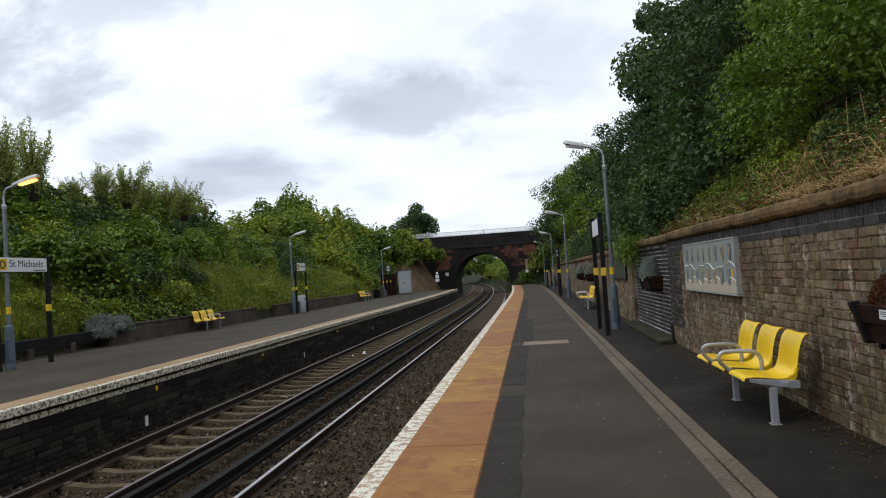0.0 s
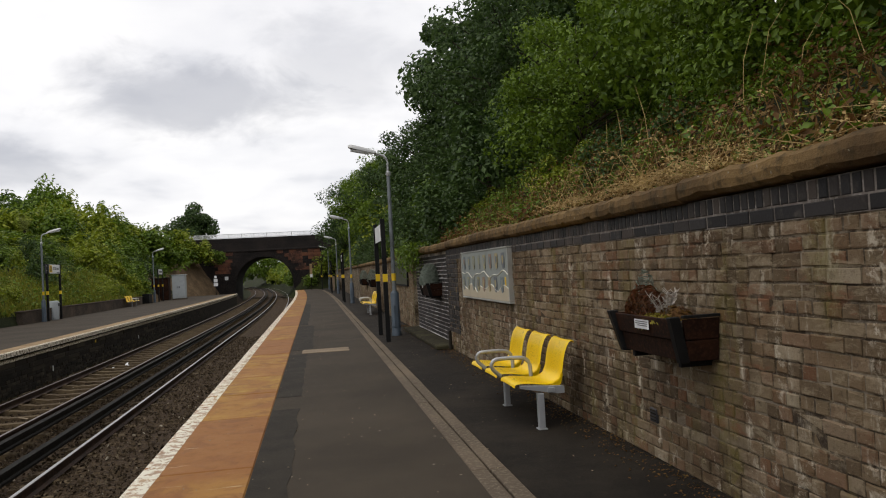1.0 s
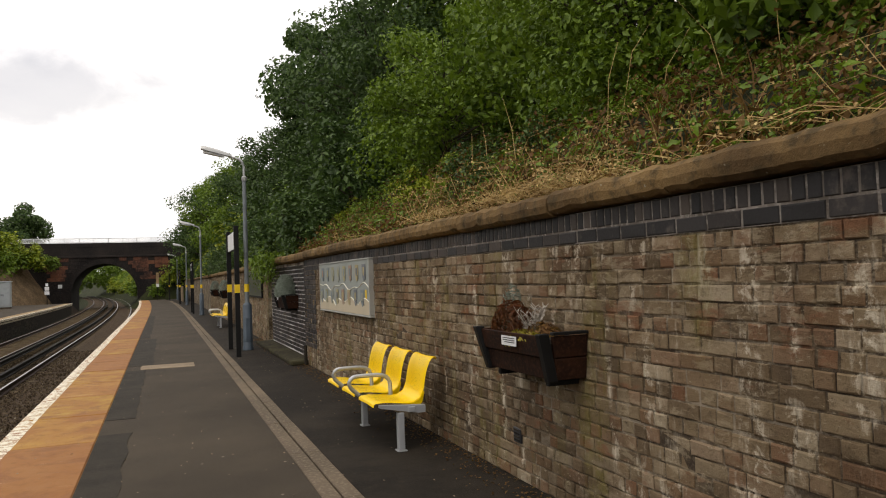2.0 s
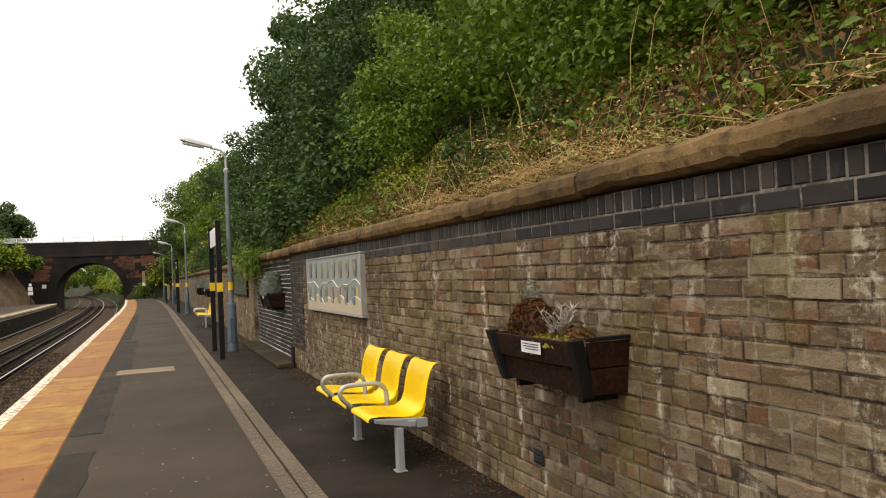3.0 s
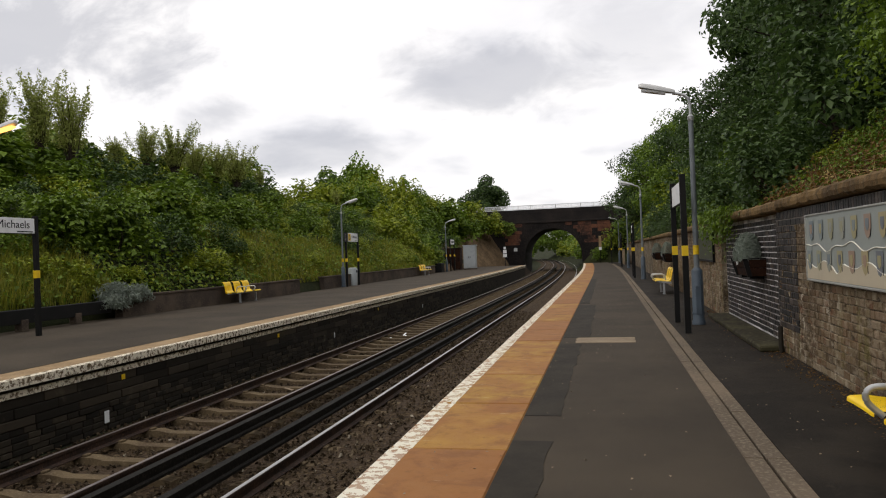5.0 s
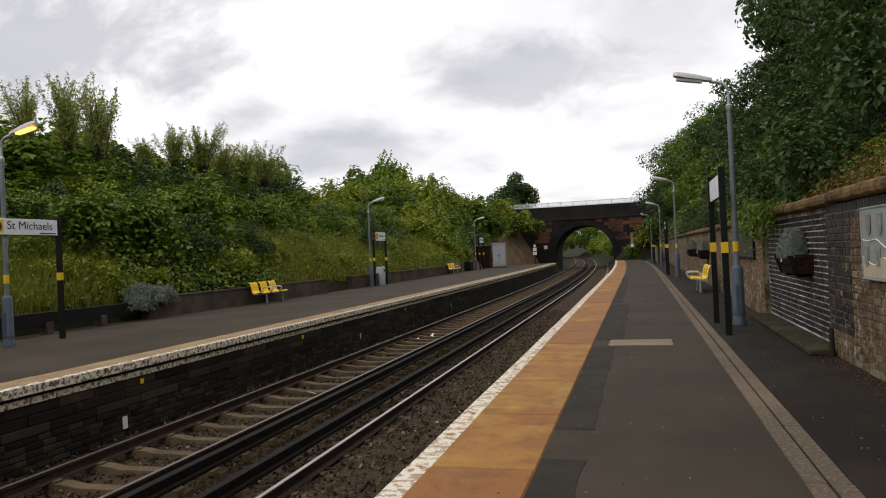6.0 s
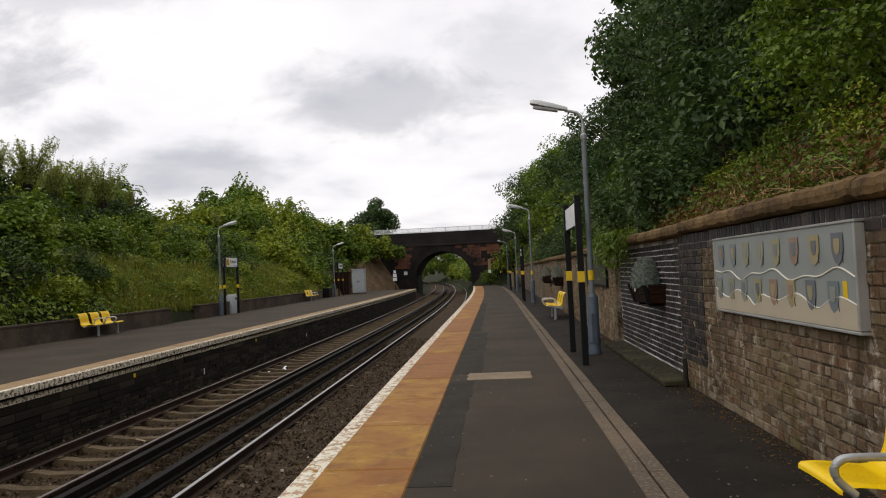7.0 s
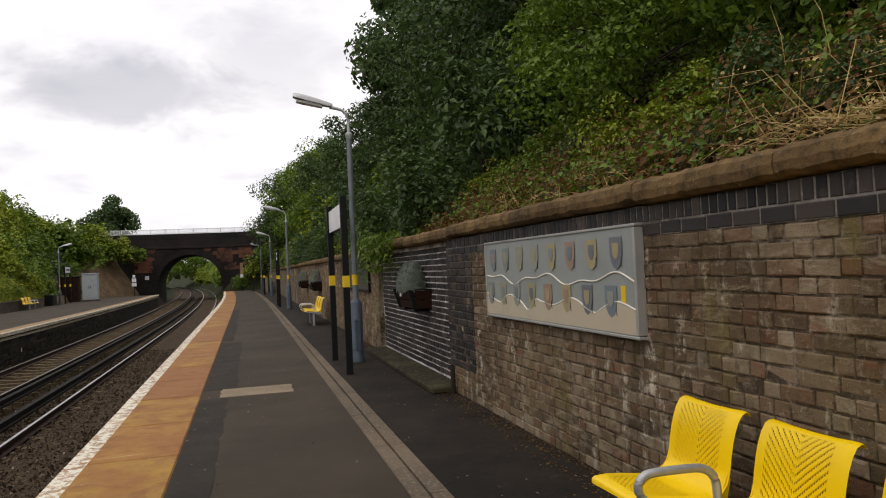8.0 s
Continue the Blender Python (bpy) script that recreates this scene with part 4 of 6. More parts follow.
# ---- street lamps ----
def lamp(x, y, way, lit=False, label="", top=4.3):
    """A lamp column with a short swept arm; way is +1 or -1 along x."""
    t = thing("platform_lamp", label, "lamp post", (x, y, 0), 0, "lamp posts along the platforms")
    n = 14
    base = part("base", Geo().tube([(0, 0, 0), (0, 0, 0.06), (0, 0, 0.1), (0, 0, 1.03), (0, 0, 1.06), (0, 0, 1.1)], [0.125, 0.125, 0.108, 0.104, 0.09, 0.052], n), M["base"], t, "blue-grey steel base", True)
    part("door", Geo().box(-0.05, 0.05, -0.116, -0.1, 0.2, 0.75, 0.006), M["base"], base)
    part("clamp", Geo().tube([(0, 0, 0.2), (0, 0, 0.24)], 0.117, n), M["base"], base, "", True)
    part("column", Geo().tube([(0, 0, 1.08), (0, 0, top - 0.35)], [0.052, 0.046], n), M["pole"], t, "", True)
    part("collar", Geo().tube([(0, 0, top - 0.36), (0, 0, top - 0.33), (0, 0, top - 0.27), (0, 0, top - 0.24)], [0.05, 0.062, 0.062, 0.034], n), M["galv"], t, "", True)
    part("band", Geo().tube([(0, 0, 1.35), (0, 0, 1.53)], 0.056, n), M["yellow"], t, "yellow warning band", True)
    w = way
    arm = [(0, 0, top - 0.26), (0, 0, top - 0.05), (w * 0.03, 0, top + 0.08), (w * 0.1, 0, top + 0.15), (w * 0.2, 0, top + 0.18), (w * 0.32, 0, top + 0.2)]
    part("arm", Geo().tube(arm, 0.028, 10), M["galv"], t, "", True)
    g = Geo()
    secs = [(0.27, 0.05, 0.045, 0.0), (0.36, 0.075, 0.06, 0.0), (0.55, 0.105, 0.075, 0.01), (0.75, 0.115, 0.08, 0.02), (0.88, 0.1, 0.07, 0.03), (0.95, 0.06, 0.045, 0.03)]
    rows = []
    for d, half, tall, lift in secs:
        z = top + 0.17 + d * 0.2 + lift
        rows.append([(w * d, a * half, z + b * tall) for a, b in ((-1, -0.45), (-0.95, 0.2), (-0.6, 0.75), (0, 1.0), (0.6, 0.75), (0.95, 0.2), (1, -0.45), (0.0, -0.5))])
    for row in rows:
        g.v += row
    for i in range(len(rows) - 1):
        for j in range(8):
            a, b = i * 8 + j, i * 8 + (j + 1) % 8
            g.f.append((a, b, b + 8, a + 8))
    g.f += [tuple(range(8)), tuple(range(40, 48))]
    head = part("head", g, M["lamp_case"], t, "grey lantern housing", True)
    q = [(w * d, s * h, top + 0.17 + d * 0.2 - 0.032) for d, h in ((0.45, 0.07), (0.62, 0.09), (0.8, 0.09), (0.9, 0.06)) for s in (-1, 1)]
    lens = Geo()
    lens.v = q + [(x_, y_ * 0.75, z_ - 0.04) for x_, y_, z_ in q]
    for k in (0, 2, 4):
        lens.f += [(k + 8, k + 9, k + 11, k + 10), (k, k + 2, k + 10, k + 8), (k + 1, k + 9, k + 11, k + 3)]
    lens.f += [(0, 8, 9, 1), (6, 7, 15, 14)]
    part("lens", lens, M["lit"] if lit else M["lens"], head, "glowing amber lamp" if lit else "pale lamp cover", True)
    return t


for y in (20.95, 42.0, 62.5, 82.0):
    lamp(3.45 + bend(y) * 0.7, y, -1, False, "tall grey lamp post with a blue-grey base and yellow band")
lamp(-11.3, 19.2, 1, True, "tall grey lamp post whose lantern glows amber")
for y in (43.0, 70.0):
    lamp(-12.1 + bend(y), y, 1, False, "tall grey lamp post on the platform across the tracks")


# ---- name signs ----
def flat_text(text, size, mat, name="lettering"):
    cu = bpy.data.curves.new(name, "FONT")
    cu.body, cu.size, cu.extrude, cu.align_x, cu.align_y = text, size, 0.002, "LEFT", "CENTER"
    tmp = bpy.data.objects.new(name, cu)
    scene.collection.objects.link(tmp)
    dg = bpy.context.evaluated_depsgraph_get()
    me = bpy.data.meshes.new_from_object(tmp.evaluated_get(dg))
    bpy.data.objects.remove(tmp)
    me.materials.clear()
    me.materials.append(mat)
    return me


def name_sign(x, y0, y1, z0, z1, top, label, words="", dark_tile=False, panel=None, blank=False):
    """Two black posts with yellow bands and a white panel between, along y."""
    t = thing("station_sign", label, "sign", (x, (y0 + y1) / 2, 0), 0, "station name signs")
    half = (y1 - y0) / 2
    for s in (-1, 1):
        p = part("post", Geo().box(-0.05, 0.05, s * half - 0.05, s * half + 0.05, 0, top, 0.006), M["black"], t)
        part("band", Geo().box(-0.053, 0.053, s * half - 0.053, s * half + 0.053, 1.35, 1.53, 0.004), M["yellow"], p, "yellow warning band")
    a, b = panel or (-half + 0.05, half - 0.05)
    body = part("panel", Geo().box(-0.02, 0.03, a, b, z0, z1, 0.004), M["white"], t, "white enamel panel")
    part("panel_edge", Geo().box(-0.022, 0.027, a, b, z0 - 0.014, z0 - 0.001, 0.002), M["black"], body)
    h = z1 - z0
    side = 0.0325
    if words:
        part("emblem", Geo().box(0.03, 0.034, a + 0.02, a + 0.02 + h * 0.82, z0 + h * 0.12, z0 + h * 0.9), M["yellow"], body, "yellow square emblem")
        c = (a + 0.02 + h * 0.41, z0 + h * 0.5)
        ring = [(0.034, c[0] + h * 0.3 * math.cos(q), c[1] + h * 0.3 * math.sin(q)) for q in np.linspace(0, 2 * math.pi, 25)[:-1]]
        part("emblem_disc", Geo().prism(ring, (0.002, 0, 0)), M["ink"], body)
        ring = [(0.036, c[0] + h * 0.15 * math.cos(q), c[1] + h * 0.2 * math.sin(q)) for q in np.linspace(0, 2 * math.pi, 13)[:-1]]
        part("emblem_mark", Geo().prism(ring, (0.002, 0, 0)), M["yellow"], body)
        me = flat_text(words, h * 0.72, M["ink"])
        xs = [v.co.x for v in me.vertices]
        fit_w = (b - a) - h * 1.3 - 0.1
        k = fit_w / (max(xs) - min(xs))
        ob = part("lettering", me, None, body, "black station name")
        ob.matrix_basis = Matrix(((0, 0, 1, side), (k, 0, 0, a + h * 1.15 - min(xs) * k), (0, min(k, 1.0), 0, z0 + h * 0.56), (0, 0, 0, 1)))
        part("small_print", Geo().box(0.03, 0.033, b - 0.52, b - 0.06, z0 + h * 0.08, z0 + h * 0.15), M["ink"], body)
    elif not blank:
        for i, (u0, u1) in enumerate(((0.2, 0.34), (0.38, 0.9))):
            for f in (-0.0225, 0.0305):
                part("lettering_bar", Geo().box(f, f + 0.003, a + (b - a) * u0, a + (b - a) * u1, z0 + h * 0.35, z0 + h * 0.7), M["ink"], body)
    if dark_tile:
        tile = part("number_tile", Geo().box(-0.02, 0.03, -half - 0.25, -half + 0.3, z0, z1, 0.004), M["ink"], t, "black platform number tile")
        me = flat_text("3", h * 0.95, M["white"])
        ob = part("numeral", me, None, tile, "white numeral")
        ob.matrix_basis = Matrix(((0, 0, 1, side), (1, 0, 0, -half - 0.12), (0, 1, 0, z0 + h * 0.5), (0, 0, 0, 1)))
    return t


name_sign(-11.25, 18.75, 20.63, 2.39, 2.74, 2.8, "white station name sign on two black posts with yellow bands", "St Michaels")
name_sign(3.1, 19.5, 21.4, 2.3, 2.68, 2.78, "plain white station sign between black posts with yellow bands", blank=True)
name_sign(3.12, 44.0, 46.0, 2.3, 2.68, 2.78, "white station sign between black posts with yellow bands")
name_sign(2.95, 66.0, 68.0, 2.3, 2.68, 2.78, "white station sign between black posts with yellow bands")
name_sign(2.3, 84.0, 85.6, 2.3, 2.68, 2.78, "white station sign between black posts near the platform's end")
name_sign(-12.0, 43.3, 45.2, 2.45, 2.92, 2.95, "white station sign with a black number tile across the tracks", "St Michaels", True, (-0.65, 0.92))
name_sign(-11.9 + bend(70), 70.8, 72.6, 2.45, 2.9, 2.95, "small white station sign on black posts across the tracks")


# ---- things on the near wall ----
def shield(yc, zt, w, h, x):
    pts = [(-0.5, 0), (0.5, 0), (0.5, -0.5), (0.42, -0.72), (0.25, -0.9), (0, -1), (-0.25, -0.9), (-0.42, -0.72), (-0.5, -0.5)]
    return Geo().prism([(x, yc + a * w, zt + b * h) for a, b in pts], (0.002, 0, 0))


def mural():
    y0, y1, z0, z1 = 12.46, 15.5, 1.08, 1.82
    t = thing("mural_board", "faded blue-grey mural board with painted shields on the wall", "mural", (WALL - 0.03, 0, 0))
    cream = material("mural_pale_blue_grey", plain((0.28, 0.305, 0.285), (0.2, 0.225, 0.21), 2.0), 0.5)
    teal = material("mural_sand", plain((0.5, 0.43, 0.31), (0.38, 0.33, 0.24), 2.0), 0.6)
    line = material("mural_cream_line", plain((0.7, 0.67, 0.56), (0.56, 0.53, 0.44)), 0.4)
    edge = material("mural_frame", plain((0.4, 0.4, 0.37), (0.2, 0.2, 0.19)), 0.4, 0.3)
    panel = part("panel", Geo().box(-0.028, 0.028, y0, y1, z0, z1, 0.004), cream, t)
    for a, b, c, d in ((y0 - 0.02, y1 + 0.02, z1 - 0.005, z1 + 0.014), (y0 - 0.02, y1 + 0.02, z0 - 0.014, z0 + 0.006), (y0 - 0.02, y0 + 0.012, z0 + 0.014, z1 - 0.014), (y1 - 0.012, y1 + 0.02, z0 + 0.014, z1 - 0.014)):
        part("frame_bar", Geo().box(-0.038, 0.03, a, b, c, d, 0.003), edge, t, "weathered pale metal frame")
    n = 60
    def wave(u, k):
        return (1.46 + 0.035 * math.sin(u * 5.0 + 0.6) + 0.02 * math.sin(u * 11)) if k == 0 else (1.235 + 0.05 * abs(math.sin(u * 3.1 + 0.4)) ** 0.6 + 0.03 * math.sin(u * 9.0) - 0.09 * math.exp(-((u - 14.35) / 0.12) ** 2))
    us = [y0 + 0.015 + (y1 - y0 - 0.03) * i / n for i in range(n + 1)]
    g = Geo()
    g.v = [(-0.0335, u, wave(u, 1) if k else z0 + 0.015) for u in us for k in (0, 1)]
    g.f = [(2 * i, 2 * i + 2, 2 * i + 3, 2 * i + 1) for i in range(n)]
    part("sand_band", g, teal, panel)
    for k in (0, 1):
        g = Geo().tube([(-0.03, u, wave(u, k)) for u in us], 0.007, 6)
        part("wave_line", g, line, panel)
    tones = [(0.144, 0.157, 0.178), (0.332, 0.296, 0.159), (0.196, 0.231, 0.231), (0.358, 0.296, 0.152), (0.28, 0.29, 0.243), (0.163, 0.199, 0.217), (0.312, 0.212, 0.152), (0.293, 0.284, 0.178)]
    mats = [material(f"mural_shield_{'abcdefgh'[i]}", plain(c, tuple(v * 0.75 for v in c), 9.0), 0.5) for i, c in enumerate(tones)]
    for row, zt in ((0, 1.775), (1, 1.44)):
        for i in range(8):
            yc = y0 + 0.24 + i * 0.365 + (0.1 if row else 0)
            if yc > y1 - 0.12:
                continue
            w, h = 0.17, 0.225
            ob = part("shield", shield(yc, zt - 0.02, w, h, -0.036), mats[(i * 3 + row * 5) % 8], panel)
            part("charge", shield(yc, zt - 0.06, w * 0.5, h * 0.5, -0.039), mats[(i * 5 + 3 + row) % 8], panel)
            arc = [(-0.037, yc - 0.085 + 0.012 * math.cos(q), zt - 0.17 + 0.06 * math.sin(q)) for q in np.linspace(-1.4, 0.2, 6)]
            part("shield_shadow_line", Geo().tube(arc, 0.0025, 4), M["ink"], panel)
    part("caption", Geo().box(-0.032, -0.029, y0 + 0.05, y0 + 0.2, 1.2, 1.212), M["ink"], panel)
    part("yellow_mark", Geo().box(-0.032, -0.029, y0 + 0.14, y0 + 0.2, 1.29, 1.42), M["yellow"], panel)
    return t


mural()
green_paint = material("notice_green", plain((0.05, 0.055, 0.035), (0.03, 0.033, 0.025), 2.0), 0.4)
nb = thing("notice_board", "dull green notice board with a dark frame on the wall", "notice board", (WALL - 0.02, 24.95, 1.54))
part("panel", Geo().box(-0.01, 0.018, -1.6, 1.6, -0.36, 0.36, 0.003), green_paint, nb)
for a, b, c, d in ((-1.66, 1.66, 0.36, 0.41), (-1.66, 1.66, -0.41, -0.36), (-1.66, -1.6, -0.36, 0.36), (1.6, 1.66, -0.36, 0.36)):
    part("frame_bar", Geo().box(-0.03, 0.018, a, b, c, d, 0.004), M["black"], nb)


def scatter_plant(name, parent, cx, cy, z, rx, ry, rz, n, size, mat, seed, aspect=0.3, label="", up=0.5):
    r = np.random.default_rng(seed)
    d = r.normal(0, 1, (n, 3))
    d /= np.linalg.norm(d, axis=1, keepdims=True)
    rad = r.uniform(0.45, 1.0, n)[:, None] ** 0.5
    d[:, 2] = np.abs(d[:, 2])
    c = np.array([cx, cy, z]) + d * rad * np.array([rx, ry, rz])
    return part(name, leaves(name, c, d * 0.6 + np.array([0, 0, up]), size, mat, aspect, 0.7, seed), None, parent, label)


def planter(x0, x1, y0, y1, z0, z1, label, kind):
    t = thing("wall_planter", label, "planter", (0, 0, 0), 0, "planters on the wall")
    k, mid_y = 0.035, (y0 + y1) / 2

    def taper(g):
        """The box narrows towards its foot, at the ends and in front."""
        g.v = [(x + (0.045 * (z1 - z) / (z1 - z0) if x < x1 - 0.1 else 0.0), mid_y + (y - mid_y) * (1 - 0.08 * (z1 - z) / (z1 - z0)), z) for x, y, z in g.v]
        return g

    h = (z1 - z0) / 2
    for i in range(2):
        a, b = z0 + i * h, z0 + (i + 1) * h - 0.006
        part("front_board", taper(Geo().box(x0 + 0.01 - 0.02 * i, x0 + 0.035 - 0.02 * i, y0 + k, y1 - k, a, b, 0.004)), M["wood"], t, "dark brown board")
        part("end_board", taper(Geo().box(x0 + 0.04, x1, y0 + 0.006, y0 + 0.03, a, b, 0.004)), M["wood"], t)
        part("end_board", taper(Geo().box(x0 + 0.04, x1, y1 - 0.03, y1 - 0.006, a, b, 0.004)), M["wood"], t)
    for y in (y0 + 0.035, y1 - 0.035):
        g = Geo().box(x0 - 0.02, x0 + 0.05, y - 0.03, y + 0.03, z0 - 0.012, z1 + 0.012, 0.005)
        g.v = [(a - (0.03 if c > z1 else 0.0), b, c) for a, b, c in g.v]
        part("corner_post", taper(g), M["black"], t, "black corner post")
    part("rim", Geo().box(x0 + 0.04, x1, y0 - 0.002, y0 + 0.034, z1, z1 + 0.02, 0.003), M["black"], t)
    part("bottom", taper(Geo().box(x0 + 0.035, x1, y0 + 0.03, y1 - 0.03, z0 + 0.005, z0 + 0.025)), M["wood"], t)
    part("soil", Geo().box(x0 + 0.035, x1, y0 + 0.031, y1 - 0.031, z1 - 0.06, z1 - 0.025, 0.004), M["soil"], t)
    mx, my = (x0 + x1) / 2, (y0 + y1) / 2
    for y in (my - 0.35, my + 0.35):
        part("wall_bracket", Geo().box(x0 + 0.08, x1 + 0.02, y - 0.02, y + 0.02, z0 - 0.05, z0 + 0.004, 0.004), M["black"], t)
    if kind == "mixed":
        scatter_plant("russet_plant", t, mx - 0.01, y1 - 0.3, z1 - 0.06, 0.13, 0.27, 0.27, 800, 0.075, M["red_leaf"], 2, 0.13, "russet dried plant", 0.0)
        scatter_plant("grey_tuft", t, mx + 0.04, y1 - 0.2, z1 - 0.02, 0.08, 0.15, 0.34, 260, 0.06, M["grey_leaf"], 3, 0.1, "silver-green tuft")
        scatter_plant("stonecrop", t, mx - 0.06, my - 0.05, z1 - 0.05, 0.11, 0.36, 0.055, 700, 0.03, M["yellow_leaf"], 4, 0.7, "yellow stonecrop")
        scatter_plant("dark_plant", t, mx, y0 + 0.32, z1 - 0.05, 0.11, 0.2, 0.12, 240, 0.05, M["brown_leaf"], 5, 0.35, "withered brown plant")
        r = random.Random(6)
        g = Geo()
        for i in range(34):
            a, l = r.uniform(0, 6.28), r.uniform(0.1, 0.25)
            p = Vector((mx - 0.03, y0 + 0.42, z1 - 0.03))
            q = p + Vector((math.cos(a) * l * 0.45, math.sin(a) * l * 0.45, l * 0.75))
            e = q + Vector((math.cos(a + 1) * 0.04, math.sin(a + 1) * 0.04, 0.03))
            g.tube([p, (p + q) / 2 + Vector((0.01, 0, 0)), q, e], 0.0026, 3, False)
            for f in range(4):
                m_, a2 = p.lerp(q, r.uniform(0.35, 1.0)), r.uniform(0, 6.28)
                g.tube([m_, m_ + Vector((math.cos(a2) * 0.025, math.sin(a2) * 0.035, r.uniform(0.0, 0.03)))], 0.0022, 3, False)
        part("dead_twigs", g, M["dead_twig"], t, "pale dead twigs")
        scatter_plant("hanging_stonecrop", t, x0 + 0.015, my + 0.02, z1 - 0.1, 0.025, 0.07, 0.06, 60, 0.03, M["yellow_leaf"], 7, 0.6)
        lab = part("label_plate", Geo().box(x0 - 0.0155, x0 - 0.0125, my - 0.12, my + 0.1, z1 - 0.095, z1 - 0.03), M["white"], t, "small white label plate")
        for i in range(3):
            part("print_line", Geo().box(x0 - 0.0175, x0 - 0.0157, my - 0.1, my + 0.08 - 0.03 * (i == 2), z1 - 0.046 - 0.014 * i, z1 - 0.041 - 0.014 * i), M["ink"], lab)
    else:
        scatter_plant("lavender", t, mx, my + (0.05 if kind == "lavender" else 0), z1 - 0.02, 0.24, 0.42, 0.46, 2200 if kind == "lavender" else 500, 0.1, M["grey_leaf"], 8, 0.14, "silver-grey lavender mound")
        part("label_plate", Geo().box(x0 - 0.0155, x0 - 0.0125, my + 0.1, my + 0.22, z1 - 0.1, z1 - 0.04), M["white"], t, "small white label plate")
    return t


planter(3.82, WALL, 7.52, 8.55, 0.89, 1.175, "dark brown wooden planter with russet and yellow plants, on brick wall", "mixed")
planter(3.92, WALL + 0.1, 18.5, 19.7, 1.0, 1.27, "dark brown wooden planter with a silver lavender mound, in recess", "lavender")
for y in (33.5, 39.0):
    planter(3.78, WALL, y, y + 1.15, 1.0, 1.26, "dark wooden planter with grey plants on the retaining wall", "grey")

ledge = thing("recess_ledge", "mossy concrete ledge at the foot of the wall recess", "ledge", (0, 0, 0))
part("kerb", Geo().box(3.8, WALL + 0.11, 17.08, 22.35, 0.0, 0.085, 0.02), M["mossy"], ledge)
pipe = thing("drain_pipe", "short rusty pipe stub beside the wall recess", "pipe", (WALL - 0.06, 17.0, 0))
part("stub", Geo().tube([(0, 0, 0), (0, 0, 0.34), (0, 0, 0.37)], [0.032, 0.032, 0.026], 10), M["soot"], pipe, "", True)
for y, z in ((8.55, 0.34),):
    v = thing("wall_vent", "small dark square vent set in the brick wall", "vent", (WALL - 0.004, y, z), 0, "vents in the wall")
    part("plate", Geo().box(-0.012, 0.02, -0.06, 0.06, -0.055, 0.055, 0.004), M["ink"], v)
    for i in range(4):
        part("slot", Geo().box(-0.016, -0.01, -0.045, 0.045, -0.04 + i * 0.025, -0.03 + i * 0.025), M["soot"], v)

# ---- the far side ----
def far_low_wall(y0, y1, h):
    return strip(0, 0, y0, y1, -0.1, h, 1.5, lambda y: (far_wall(y) - 0.28, far_wall(y)))


lw = setting("low_wall", far_low_wall(25.6, 37.8, 0.6), M["low_wall"], "low stained concrete wall behind the far platform")
for y0, y1 in ((25.5, 37.9), (40.7, 66.2)):
    part("capping", strip(0, 0, y0, y1, 0.6, 0.65, 1.5, lambda y: (far_wall(y) - 0.31, far_wall(y) + 0.03)), M["low_wall"], lw)
part("wall_length", far_low_wall(40.8, 66, 0.6), M["low_wall"], lw)
part("wall_length", strip(0, 0, 38.0, 40.7, -0.1, 0.5, 1.2, lambda y: (far_wall(y) - 0.8, far_wall(y) - 0.62)), M["low_wall"], lw)
rail_low = thing("low_barrier", "low black timber barrier on short concrete blocks", "barrier", (-12.72, 0, 0))
part("beam", Geo().box(-0.09, 0.09, 8.0, 25.0, 0.2, 0.56, 0.012), M["black"], rail_low)
for y in np.arange(8.4, 25.2, 1.9):
    part("block", Geo().box(-0.12, 0.12, y - 0.11, y + 0.11, 0.0, 0.3, 0.01), M["low_wall"], rail_low, "concrete block")
cab = thing("equipment_cabinet", "grey steel equipment cabinet on the platform across the tracks", "cabinet", (-11.3, 76.0, 0))
part("body", Geo().box(-0.6, 0.6, -0.4, 0.4, 0.12, 2.3, 0.02), M["cabinet"], cab)
part("plinth", Geo().box(-0.62, 0.62, -0.42, 0.42, 0, 0.12, 0.01), M["low_wall"], cab)
part("roof", Geo().box(-0.66, 0.66, -0.46, 0.46, 2.3, 2.38, 0.02), M["cabinet"], cab)
for s in (-1, 1):
    d = part("door", Geo().box(min(0.02 * s, 0.56 * s), max(0.02 * s, 0.56 * s), -0.415, -0.4, 0.2, 2.22, 0.006), M["cabinet"], cab)
    part("handle", Geo().box(0.07 * s - 0.02, 0.07 * s + 0.02, -0.44, -0.412, 1.1, 1.28, 0.004), M["black"], d)
shed = thing("dark_shed", "dark timber lean-to behind the grey cabinet", "shed", (-13.0, 76.5, 0))
part("body", Geo().box(-0.8, 0.7, -0.6, 0.6, 0, 2.1, 0.02), M["wood"], shed)
part("roof", Geo().box(-0.9, 0.8, -0.7, 0.7, 2.1, 2.18, 0.02), M["soot"], shed)
bin_ = thing("litter_bin", "pale grey litter bin beside the station sign", "bin", (-12.25, 44.9, 0))
g = Geo().tube([(0, 0, 0.0), (0, 0, 0.9), (0, 0, 1.0)], [0.24, 0.28, 0.22], 12)
part("bin_body", g, M["cabinet"], bin_, "", True)
part("opening", Geo().box(0.2, 0.275, -0.11, 0.11, 0.72, 0.86, 0.005), M["ink"], bin_)
crate = thing("storage_box", "dark box beside the far lamp post", "box", (-12.6, 68.2, 0))
part("box_body", Geo().box(-0.3, 0.3, -0.6, 0.6, 0, 0.8, 0.03), M["black"], crate)


